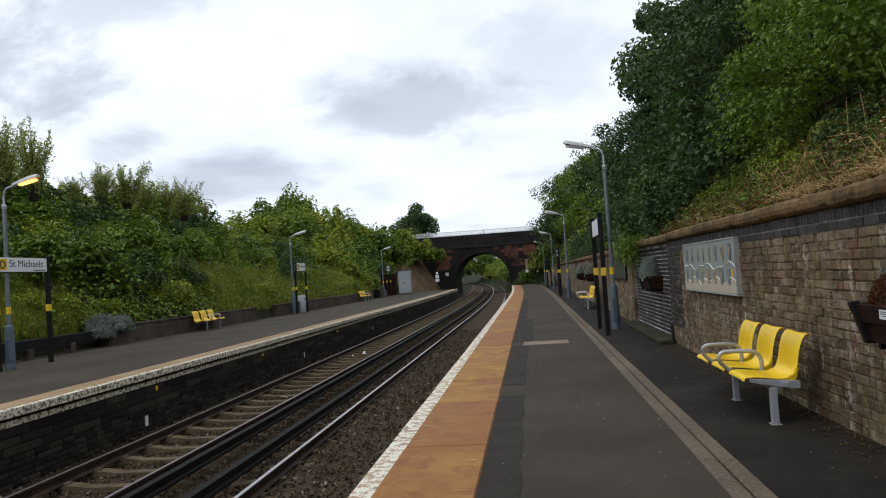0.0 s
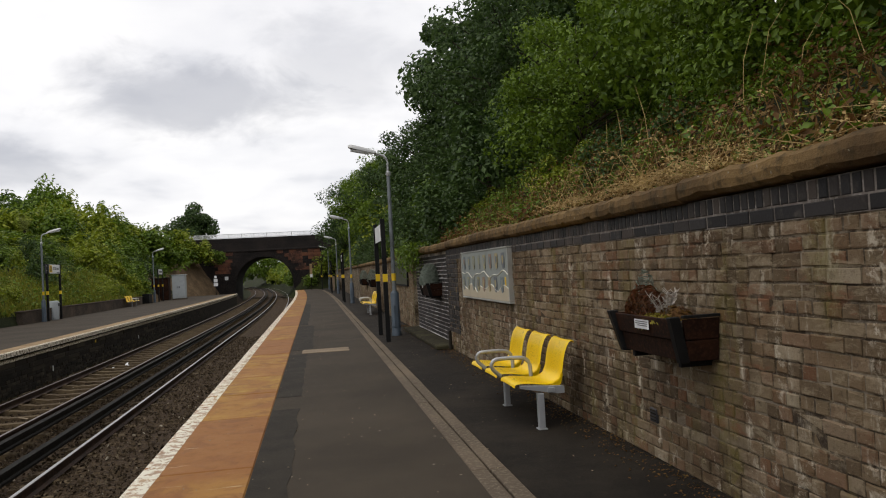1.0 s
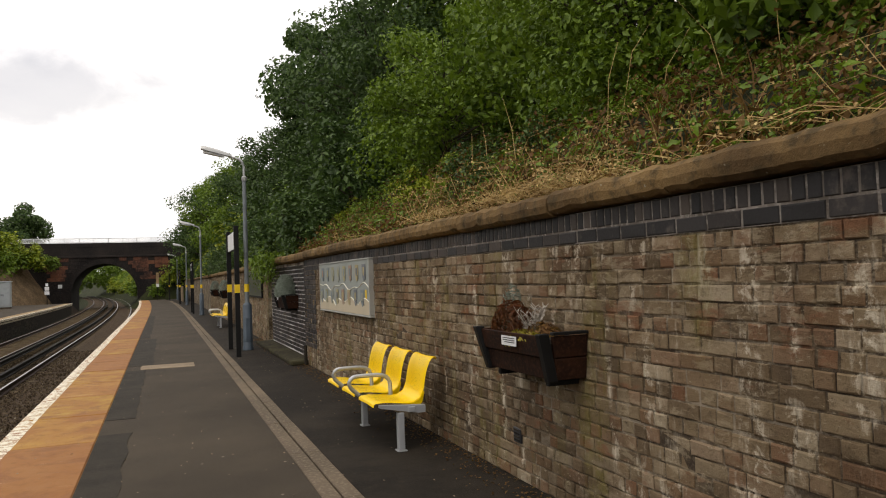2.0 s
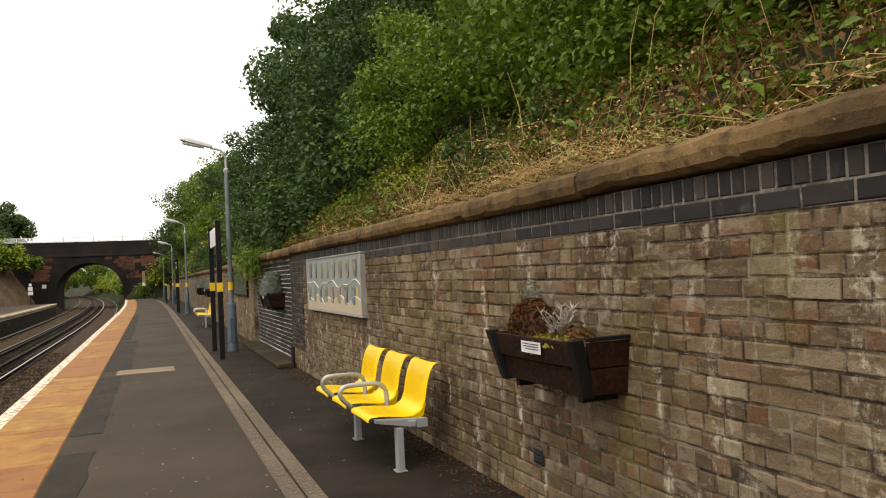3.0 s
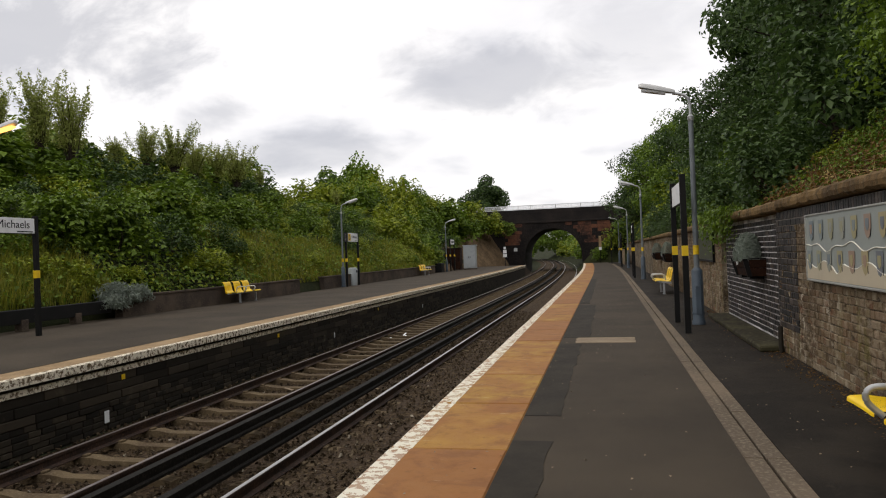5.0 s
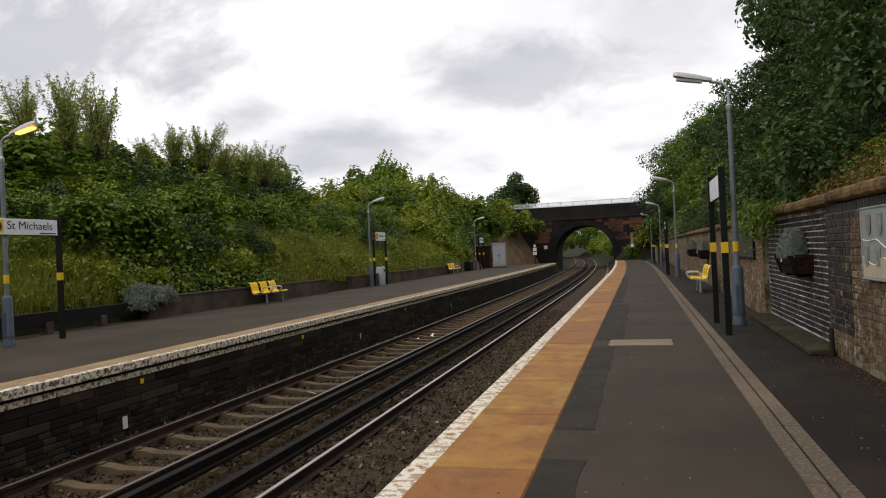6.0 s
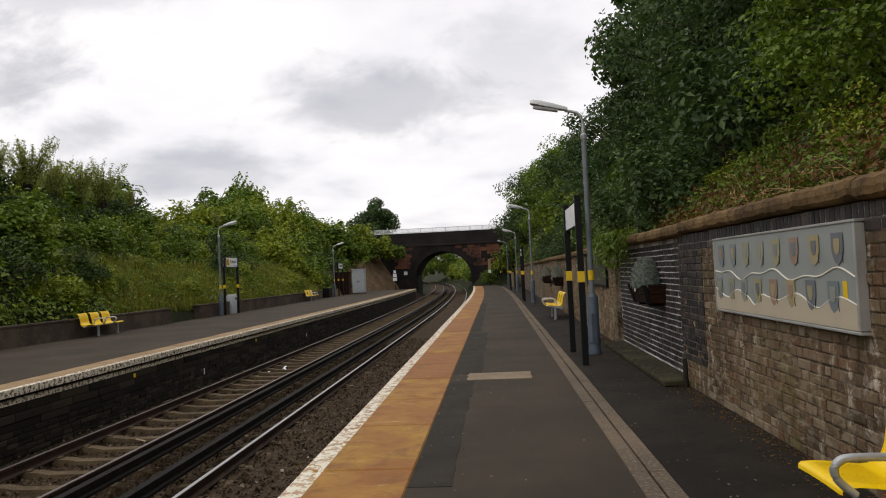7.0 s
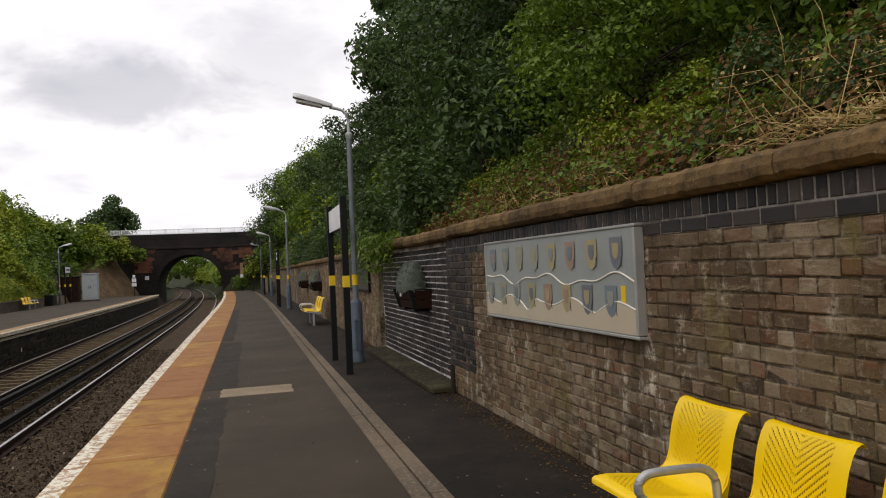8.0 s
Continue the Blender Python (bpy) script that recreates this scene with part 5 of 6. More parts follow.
def track_sign(x, y, label, boards, h):
    t = thing("track_sign", label, "sign", (x, y, 0))
    part("post", Geo().tube([(0, 0, 0), (0, 0, h)], 0.035, 8), M["black"], t)
    for i, (z0, z1, w, m) in enumerate(boards):
        part("board", Geo().box(-w, w, -0.06, -0.04, z0, z1, 0.004), M[m], t, "white board" if m == "white" else "")
    return t


track_sign(-9.3, 86.5, "small white boards on a black post at the platform's end", ((1.0, 1.35, 0.22, "white"), (1.42, 1.8, 0.2, "white"), (1.87, 2.15, 0.12, "white")), 2.2)
track_sign(-8.75, 92.0, "small grey signal head on a pole by the bridge", ((1.6, 2.0, 0.2, "galv"),), 2.1)
track_sign(1.15, 85.0, "narrow pale yellow and white boards on a post", ((1.75, 2.9, 0.14, "far_slab"), (1.4, 1.72, 0.14, "white")), 2.95)
fence = thing("end_fence", "pale concrete fence closing the platform's end", "fence", (0, 0, 0))
for i in range(9):
    part("fence_panel", Geo().box(-0.04, 0.04, -0.78, 0.78, 0.05, 1.35, 0.01), M["patch"], fence, at=pose(3.7 + bend(87) * 0.5, 74.5 + i * 1.6, 0))
    part("fence_post", Geo().box(-0.07, 0.07, -0.06, 0.06, 0.0, 1.42, 0.01), M["patch"], fence, at=pose(3.7 + bend(87) * 0.5, 73.7 + i * 1.6, 0))


# ---- plants ----
def clump_points(seed, rx, ry, rz, blobs, n, dome=True):
    """Points and outward directions on a lumpy mound of many overlapping clumps."""
    r = np.random.default_rng(seed)
    d = r.normal(0, 1, (blobs, 3))
    d /= np.linalg.norm(d, axis=1, keepdims=True)
    if dome:
        d[:, 2] = np.abs(d[:, 2])
    c = d * r.uniform(0.35, 0.85, (blobs, 1))
    rad = r.uniform(0.2, 0.42, blobs)
    k = r.integers(0, blobs, n)
    u = r.normal(0, 1, (n, 3))
    u /= np.linalg.norm(u, axis=1, keepdims=True)
    u[:, 2] = np.where(u[:, 2] < -0.3, -u[:, 2], u[:, 2])
    p = c[k] + u * (rad[k] * r.uniform(0.7, 1.08, n))[:, None]
    if dome:
        p[:, 2] = np.abs(p[:, 2])
    return p * np.array([rx, ry, rz]), u, c * np.array([rx, ry, rz])


def stems_geo(targets, r0, seed, base=(0, 0, 0), sides=4):
    r, g = random.Random(seed), Geo()
    for t in targets:
        b = Vector(base) + Vector((r.uniform(-0.2, 0.2), r.uniform(-0.2, 0.2), -0.15))
        e = Vector(t)
        m = b.lerp(e, 0.5) + Vector((r.uniform(-0.15, 0.15), r.uniform(-0.15, 0.15), 0.2))
        g.tube([b, m, e], [r0, r0 * 0.6, r0 * 0.2], sides, False)
    return g


def shrub(label, category, seed, dims, blobs, n, size, mat, aspect=0.6, jitter=0.55, group="", second=None):
    """A bush: stems and a lumpy mass of leaves, at the origin until it is placed."""
    t = thing("shrub", label, category, group=group)
    p, u, c = clump_points(seed, *dims, blobs, n)
    if second:
        m = int(n * second[1])
        part("foliage", leaves("foliage", p[m:], u[m:] * 0.8 + np.array([0, 0, 0.8]), size, mat, aspect, jitter, seed), None, t)
        part("withered_foliage", leaves("withered_foliage", p[:m], u[:m], size * 0.8, second[0], aspect, 0.9, seed + 1), None, t)
    else:
        part("foliage", leaves("foliage", p, u * 0.8 + np.array([0, 0, 0.9]), size, mat, aspect, jitter, seed), None, t)
    part("woody_base", stems_geo(c[:8], 0.02 * max(dims), seed).mesh("woody_base", M["bark"]), None, t)
    return t


def tree(label, seed, h, r, n, size, mat, clumps=26, aspect=0.6, trunk=0.16, low=0.3):
    """Tapered trunk, limbs and a crown of clumps with gaps between."""
    t = thing("tree", label, "tree", group="trees on the banks")
    rg = np.random.default_rng(seed)
    cs = []
    while len(cs) < clumps:
        q = rg.uniform(-1, 1, 3)
        if np.linalg.norm(q) < 1:
            cs.append(q)
    cs = np.array(cs) * np.array([r, r, h * (1 - low) / 2]) + np.array([0, 0, h * (1 + low) / 2])
    g = Geo().tube([(0, 0, -0.4), (0.05 * h * 0.2, 0, h * 0.3), (0, 0.03 * h, h * 0.62), (0, 0, h * 0.9)], [trunk, trunk * 0.8, trunk * 0.5, trunk * 0.12], 8)
    part("trunk", g, M["bark"], t, "", True)
    lg = Geo()
    for c in cs:
        b = Vector((0, 0, min(c[2] * 0.75, h * 0.8)))
        e = Vector(c)
        lg.tube([b, b.lerp(e, 0.5) + Vector((0, 0, 0.15)), e], [trunk * 0.35, trunk * 0.22, trunk * 0.07], 5, False)
    part("branchwork", lg, M["bark"], t)
    k = rg.integers(0, clumps, n)
    u = rg.normal(0, 1, (n, 3))
    u /= np.linalg.norm(u, axis=1, keepdims=True)
    rad = rg.uniform(0.22, 0.42, clumps) * r
    p = cs[k] + u * (rad[k] * rg.uniform(0.55, 1.1, n))[:, None] * np.array([1, 1, 0.75])
    part("crown", leaves("crown", p, u + np.array([0, 0, 0.4]), size, mat, aspect, 0.6, seed), None, t)
    return t


def feathery(label, seed, h, mat):
    """A slender tree of upright wands with narrow leaves."""
    t = thing("tree", label, "tree", group="trees on the banks")
    r = random.Random(seed)
    g, pts, dirs = Geo(), [], []
    for i in range(40):
        a, lean = r.uniform(0, 6.28), r.uniform(0.04, 0.4)
        l = h * r.uniform(0.55, 1.0)
        b = Vector((r.uniform(-0.25, 0.25), r.uniform(-0.25, 0.25), -0.3))
        path = [b + Vector((math.cos(a) * lean * l * s ** 1.3, math.sin(a) * lean * l * s ** 1.3, l * s)) for s in (0, 0.35, 0.7, 1.0)]
        g.tube(path, [0.035, 0.025, 0.014, 0.004], 4, False)
        for j in range(95):
            s = 0.22 + 0.78 * j / 95
            p = b + Vector((math.cos(a) * lean * l * s ** 1.3, math.sin(a) * lean * l * s ** 1.3, l * s))
            w = 0.34 * (1.15 - s)
            pts.append(p + Vector((r.gauss(0, w), r.gauss(0, w), r.gauss(0, 0.2))))
            dirs.append((r.gauss(0, 1), r.gauss(0, 1), 0.6))
    part("wand_frame", g, M["bark"], t)
    part("crown", leaves("crown", [tuple(p) for p in pts], dirs, 0.26, mat, 0.3, 0.5, seed, -1.0), None, t)
    return t


def place(first, made, x, y, z, rz, s, sz=None):
    """The first placing moves the thing itself; the rest are copies."""
    m = Matrix.LocRotScale((x, y, z), Euler((0, 0, radians(rz))), (s, s, sz or s))
    if first in made:
        return copy_thing(first, m)
    made.add(first)
    first.matrix_basis = m
    return first


made = set()
KNOT = [shrub("tall green shrub with broad leaves on the bank", "shrub", 31 + i, (1.7, 1.7, 2.6), 34, 2000, 0.23, M["leaf" if i % 2 == 0 else "bright_leaf"], 0.62, 0.38, group="shrubs on the far bank") for i in range(4)]
DEEP = [shrub("dense dark green shrub on the bank", "shrub", 51 + i, (1.6, 1.6, 2.3), 24, 1900, 0.165, M["dark_leaf"], 0.55, group="shrubs on the banks") for i in range(3)]
NEAR = [shrub("leafy green bramble bush above the retaining wall", "shrub", 71 + i, (0.95, 0.95, 1.05), 22, 1850, 0.1, M[("bright_leaf", "leaf", "leaf", "dark_leaf")[i]], 0.66, group="bushes above the wall", second=(M["brown_leaf"], 0.08 + 0.06 * i)) for i in range(4)]
WILT = [shrub("half-withered brown and green weeds on the wall top", "weeds", 81 + i, (0.7, 0.8, 0.55), 18, 1500, 0.07, M["leaf"], 0.5, 0.8, group="weeds on the wall top", second=(M["brown_leaf"], 0.55)) for i in range(3)]
BROOM = [shrub("yellow-flowered bush at the foot of the bank", "shrub", 91, (1.0, 1.0, 0.9), 18, 1300, 0.1, M["leaf"], 0.4, group="flowering bushes", second=(M["yellow_leaf"], 0.22))]
rs = random.Random(77)



def mass(name, label, category, spots, every=2):
    """Many far plants, too many to count, joined into one object; fewer and larger leaves than the near ones have."""
    cs, ms, off, tris = [], [], 0, []
    slots = []
    for ob, m in spots:
        for ch in ob.children:
            me = ch.data
            if ch.name.startswith(("woody", "trunk", "branch")):
                continue
            co = np.empty(3 * len(me.vertices), np.float32)
            me.vertices.foreach_get("co", co)
            mat = np.array(m)
            leaf = co.reshape(-1, 4, 3)[::every]
            mid = leaf.mean(1, keepdims=True)
            leaf = (mid + (leaf - mid) * every ** 0.42).reshape(-1, 3)
            n = len(leaf)
            cs.append(leaf @ mat[:3, :3].T + mat[:3, 3])
            li = (4 * np.arange(n // 4)[:, None] + np.array([0, 1, 2, 0, 2, 3])).ravel().astype(np.int32)
            tris.append(li + off)
            if me.materials[0] not in slots:
                slots.append(me.materials[0])
            ms.append(np.full(len(li) // 3, slots.index(me.materials[0]), np.int32))
            off += n
    me = bpy.data.meshes.new(name)
    v, l = np.concatenate(cs), np.concatenate(tris)
    me.vertices.add(len(v))
    me.vertices.foreach_set("co", v.astype(np.float32).ravel())
    me.loops.add(len(l))
    me.loops.foreach_set("vertex_index", l)
    me.polygons.add(len(l) // 3)
    me.polygons.foreach_set("loop_start", (3 * np.arange(len(l) // 3)).astype(np.int32))
    for s in slots:
        me.materials.append(s)
    me.polygons.foreach_set("material_index", np.concatenate(ms))
    me.update(calc_edges=True)
    return tagged(new(name, me), label, category, kind="stuff")


def spot(x, y, z, rz, s, sz=None):
    return Matrix.LocRotScale((x, y, z), Euler((0, 0, radians(rz))), (s, s, sz or s))


far_spots, gorge_spots, bank_spots = [], [], []
# far bank
for row, (d, s, kinds) in enumerate(((0.95, 0.68, "KKB"), (2.5, 0.85, "KKD"), (4.5, 1.0, "KKKD"), (6.8, 1.12, "KKD"), (9.4, 1.2, "KDK"), (12.2, 1.28, "KKK"), (15.2, 1.4, "DKK"))):
    y = 3.0 + rs.uniform(0, 1.5) + row * 1.2
    while y < 97:
        gap = (1.25, 1.9, 2.25, 2.3, 2.7, 2.8, 3.0)[row]
        fw = far_wall(min(y, 95)) - 0.3
        dd = d + rs.uniform(-0.6, 0.6) * (0.5 if row == 0 else 1)
        open_ground = 12 < y < 23 or 35 < y < 50 or 54 < y < 67 or 71 < y < 98
        if (row == 1 and open_ground and (y < 50 or rs.random() < 0.5)) or (row == 0 and open_ground and rs.random() < (0.72 if y < 70 else 0.92)):
            y += gap
            continue
        x = fw - dd
        k = rs.choice(kinds)
        ob = BROOM[0] if k == "B" else rs.choice(KNOT if k == "K" else DEEP)
        sc = s * rs.uniform(0.8, 1.18)
        tall = sc * rs.uniform(0.85, 1.12) * ((1.0 if row < 3 else 0.72 if y < 30 else 0.86) if y < 38 or row < 3 else 0.95 if y < 57 else 0.48 if y < 74 else 1.2 if y < 84 else 1.6)
        if row == 0 and k == "B":
            sc, tall = 0.8, 0.75
        z, turn = height(x, y) - 0.3, rs.uniform(0, 360)
        if row > 3 or y > 66:
            far_spots.append((ob, spot(x, y, z, turn, sc, tall)))
        else:
            place(ob, made, x, y, z, turn, sc, tall)
        y += gap * rs.uniform(0.75, 1.2)
for x, y, s in ((-14.9, 28.2, 1.25), (-14.5, 30.6, 1.1), (-15.6, 32.6, 1.3), (-15.4, 26.4, 1.2), (-14.3, 34.6, 0.9)):
    place(DEEP[0] if s < 1.2 else KNOT[2], made, x, y, height(x, y) - 0.2, rs.uniform(0, 360), s)
for x, y, s in ((-13.4, 38.6, 0.9), (-13.6, 40.0, 0.8), (-14.0, 23.0, 0.7), (-13.8, 52.0, 0.9), (-14.5, 57.0, 0.8), (-14.0, 42.5, 0.75), (-14.6, 44.5, 0.8), (-14.3, 60.0, 0.8), (-14.9, 62.5, 0.75), (-13.9, 36.4, 0.85), (-13.6, 46.5, 0.8), (-14.6, 48.5, 0.9), (-14.0, 54.5, 0.85), (-15.2, 58.5, 0.9), (-15.0, 41.0, 0.9), (-14.2, 14.0, 0.7)):
    place(BROOM[0], made, x, y, height(x, y) - 0.1, rs.uniform(0, 360), s)
# the bank falls to the foot of the bridge
for x, y, z, s in ((-10.9, 98.2, 3.6, 0.9), (-12.4, 97.4, 3.9, 1.15), (-13.4, 96.6, 3.9, 1.2), (-14.4, 96.2, 4.9, 1.25), (-15.6, 96.0, 4.4, 1.4), (-16.8, 96.0, 5.4, 1.4), (-18.6, 96.0, 5.4, 1.5), (-20.6, 96.0, 5.6, 1.6), (-23.0, 96.0, 5.6, 1.7), (-26.0, 96.0, 5.6, 1.7), (-29.0, 96.0, 5.6, 1.7),
                   (-14.4, 91.5, 3.0, 1.2), (-15.8, 90.5, 4.2, 1.3), (-17.4, 91.0, 5.0, 1.4), (-19.4, 90.0, 5.4, 1.5), (-21.8, 91.0, 5.6, 1.6), (1.2, 97.0, 0.2, 0.8), (2.6, 96.5, 1.4, 1.0), (4.2, 96.0, 2.6, 1.2), (6.0, 96.0, 4.0, 1.3), (8.5, 96.0, 5.0, 1.4), (11.0, 96.0, 5.4, 1.4)):
    far_spots.append((rs.choice(KNOT), spot(x, y, z, rs.uniform(0, 360), s)))
fe = [feathery("feathery pale green tree rising above the bank", 5 + i, 6.0, M["willow_leaf"]) for i in range(3)]
for i, (y, s, wide) in enumerate(((29.6, 0.34, 1.3), (31.8, 0.42, 1.25), (33.6, 0.46, 1.25), (36.6, 0.36, 1.7), (39.0, 0.46, 1.7), (41.4, 0.54, 1.6), (43.4, 0.58, 1.6), (45.6, 0.5, 1.7), (48.2, 0.55, 1.6), (51.4, 0.36, 1.5), (66.0, 0.3, 1.5))):
    x = -21.0 + bend(y)
    place(fe[i % 3], made, x, y, height(x, y) + 1.5, i * 77, s * wide * 1.2, s * 1.35)

# near bank, above the retaining wall
for row, (d, s) in enumerate(((0.55, 0.8), (1.35, 1.05), (2.4, 1.3), (3.7, 1.6), (5.2, 2.0), (7.0, 2.4))):
    y = -3.0 + row * 0.4
    while y < 21.5:
        x = 4.55 + d + rs.uniform(-0.15, 0.2)
        if row == 0:
            if y > 18.5 or rs.random() < (0.4 if y < 12.5 else 0.55):
                place(rs.choice(NEAR), made, x, y, height(x, y) - 0.12, rs.uniform(0, 360), s * rs.uniform(0.5, 0.8))
            else:
                place(rs.choice(WILT), made, x - 0.1, y, height(x, y) - 0.1, rs.uniform(0, 360), s * rs.uniform(0.7, 1.1))
        else:
            place(rs.choice(WILT if row == 1 and y < 13 and rs.random() < 0.5 else NEAR if row < 3 else NEAR[1:] if y > 10 or rs.random() < 0.4 else NEAR[3:]), made, x, y, height(x, y) - 0.2, rs.uniform(0, 360), s * rs.uniform(0.85, 1.2), s * rs.uniform(0.9, 1.4))
        y += (0.85, 1.15, 1.4, 1.8, 2.2, 2.6)[row] * rs.uniform(0.8, 1.2)
for row, (d, s) in enumerate(((0.6, 0.62), (1.8, 0.95), (3.6, 1.2), (5.6, 1.35))):
    y = 21.0 + row * 0.5
    while y < 93:
        x = 4.5 + d + rs.uniform(-0.3, 0.3)
        ob = rs.choice(DEEP) if rs.random() < (0.92 if y < 50 else 0.75) else rs.choice(KNOT)
        sc, tall, turn = s * rs.uniform(0.85, 1.2), s * rs.uniform(0.85, 1.3), rs.uniform(0, 360)
        if y > 46 or row == 3:
            bank_spots.append((ob, spot(x, y, height(x, y) - 0.3, turn, sc, tall)))
        else:
            place(ob, made, x, y, height(x, y) - 0.3, turn, sc, tall)
        y += (1.4, 2.1, 2.6, 3.0)[row] * rs.uniform(0.8, 1.2)
BIG = [tree("tall dark green leafy tree on the bank", 101 + i, 8.6, 3.0, 9500, 0.215, M["dark_leaf"], 44, 0.6, 0.17, 0.12) for i in range(3)]
LIGHT = [tree("tall mid-green leafy tree on the bank", 121 + i, 7.4, 2.6, 9500, 0.18, M["leaf"], 38, 0.6, 0.14, 0.1) for i in range(2)]
for i, (x, y, s, dark) in enumerate(((9.4, 25.0, 0.8, 1), (9.4, 29.5, 0.94, 1), (9.4, 34.5, 1.02, 1), (9.6, 40.0, 1.0, 1), (9.4, 46.0, 0.95, 1), (9.2, 53.0, 1.05, 1), (8.2, 60.0, 1.15, 1), (7.6, 66.0, 1.2, 0), (7.0, 73.0, 1.3, 0), (5.8, 87.0, 1.28, 1), (5.7, 80.0, 1.15, 1), (8.3, 3.2, 0.9, 1), (10.5, 6.0, 0.9, 0), (10.5, 1.0, 0.9, 0), (12.5, 33.0, 1.1, 1), (12.0, 24.0, 1.1, 0))):
    place((BIG if dark else LIGHT)[i % (3 if dark else 2)], made, x, y, height(x, y) - (0.5 if y > 21 else 2.4), i * 67, s if y > 21 else s * 1.12)
for x, y, turn, s in ((7.5, 3.4, 20, 0.74), (7.9, 6.4, 140, 0.78)):
    place(BIG[0], made, x, y, height(x, y) - 0.9, turn, s)
GIANT = tree("very tall dark leafy tree towering over the bank", 133, 14.0, 4.4, 19000, 0.39, M["dark_leaf"], 64, 0.62, 0.28, 0.12)
for x, y, z, turn, s in ((12.4, 44.5, 3.6, 0, 1.0), (12.8, 35.5, 3.4, 130, 0.85), (13.2, 54.0, 3.6, 220, 0.95)):
    place(GIANT, made, x, y, z, turn, s)
YOUNG = [tree("young light green leafy tree on the bank above the wall", 151 + i, 6.6, 2.5, 11500, 0.15, M["leaf"], 40, 0.62, 0.1, 0.08) for i in range(2)]
for i, (x, y, s) in enumerate(((8.1, 8.0, 0.95), (8.5, 13.0, 0.95), (9.4, 19.6, 1.05), (9.4, 15.6, 1.05), (10.2, 10.5, 1.1), (7.2, 17.5, 0.7), (7.0, 11.0, 0.62), (7.1, 5.4, 0.62))):
    place(YOUNG[i % 2], made, x, y, height(x, y) - (2.2 if x > 7.6 else 1.0), i * 67, s)
ROUND = tree("dense round dark tree beside the bridge", 140, 8.0, 3.0, 12000, 0.34, M["dark_leaf"], 40, 0.7, 0.2, 0.1)
place(ROUND, made, -15.0, 109.0, 4.3, 0, 1.0)
for i, (x, y, s, z) in enumerate(( (-26.0, 120.0, 0.6, 4.6), (14.0, 116.0, 1.0, 4.6))):
    place(BIG[i % 3], made, x, y, z, i * 50, s)
# the cutting beyond the bridge
for i in range(64):
    y = 112 + i * 1.6
    b = bend(y)
    for side in (-1, 1):
        x = b - 4.9 + side * rs.uniform(4.9, 8.5) + (0.6 if side > 0 else 0)
        gorge_spots.append((rs.choice(KNOT), spot(x, y, height(x, y) - 0.3, rs.uniform(0, 360), rs.uniform(0.9, 1.5))))
for i in range(16):
    gorge_spots.append((LIGHT[i % 2], spot(-34 + i * 2.6, 214 + rs.uniform(-6, 6), -1.0, i * 40, rs.uniform(1.5, 2.0))))
mass("bank_thicket", "dense green thicket covering the far bank", "thicket", far_spots)
mass("bank_thicket", "dense green thicket above the retaining wall", "thicket", bank_spots)
mass("cutting_thicket", "green thicket in the cutting beyond the bridge", "thicket", gorge_spots, 4)

# leafy ground cover over the slopes
def cover(name, label, n, xr, yr, size, mat, seed, lift=0.25):
    r = np.random.default_rng(seed)
    pts = []
    for i in range(n):
        y = r.uniform(*yr)
        x = (far_wall(y) - 0.35 if xr is None else xr) + (-1 if xr is None else 1) * 7.0 * r.random() ** (1.3 if size > 0.075 else 2.6)
        if xr is None and (35 < y < 50 or 54 < y < 67) and x > far_wall(y) - 3.4 and r.random() < 0.6:
            continue
        pts.append((x, y, height(x, y) + abs(r.normal(0, lift))))
    n = len(pts)
    nrm = np.tile([0.5 if xr is None else -0.5, 0, 0.9], (n, 1))
    return tagged(new(name, leaves(name, pts, nrm, size, mat, 0.6, 0.5, seed)), label, "undergrowth", kind="stuff")


cover("undergrowth", "low green leaves covering the far bank", 26000, None, (4, 72), 0.18, M["leaf"], 61)
cover("undergrowth", "low dark leaves on the far bank", 9000, None, (4, 72), 0.16, M["bright_leaf"], 62, 0.3)
cover("undergrowth", "low green leaves above the retaining wall", 22000, 4.58, (-3, 24), 0.085, M["leaf"], 63, 0.14)
cover("undergrowth", "withered brown leaves above the retaining wall", 15000, 4.5, (-1, 20), 0.07, M["brown_leaf"], 64, 0.16)

# bare earth on the slope beside the cabinet and down to the bridge's foot
g = Geo()
na, nb_ = 70, 14
for i in range(na + 1):
    y = 70.5 + 29.3 * i / na
    toe_x = float(np.interp(y, [70, 87, 93, 100], [0.0, 0.0, 1.4, 3.6])) + far_wall(min(y, 95.0)) - 0.3
    toe_z = float(np.interp(y, [70, 88, 94, 100], [0.35, 0.2, -0.7, -1.25]))
    top_z = float(np.interp(y, [70, 76, 86, 100], [0.9, 1.6, 3.4, 4.6]))
    for j in range(nb_ + 1):
        u = j / nb_
        x = toe_x - u * float(np.interp(y, [70, 84, 92], [2.2, 2.6, 3.4]))
        lump = 0.35 * noise.noise(Vector((x * 0.8, y * 0.5, 5.0))) + 0.12 * noise.noise(Vector((x * 3, y * 2.5, 2.0)))
        z = toe_z + (top_z - toe_z) * u ** 0.85 + lump * (0.3 + u * (1 - u) * 3)
        g.v.append((x, y, z - (0.4 if j in (0, nb_) or i == 0 else 0.0)))
for i in range(na):
    for j in range(nb_):
        a = i * (nb_ + 1) + j
        g.f.append((a, a + 1, a + nb_ + 2, a + nb_ + 1))
tagged(new("bare_earth", g.mesh("bare_earth", M["bare_earth"], True)), "bare brown earth slope with dry stems at the bank's foot", "earth slope", kind="stuff")

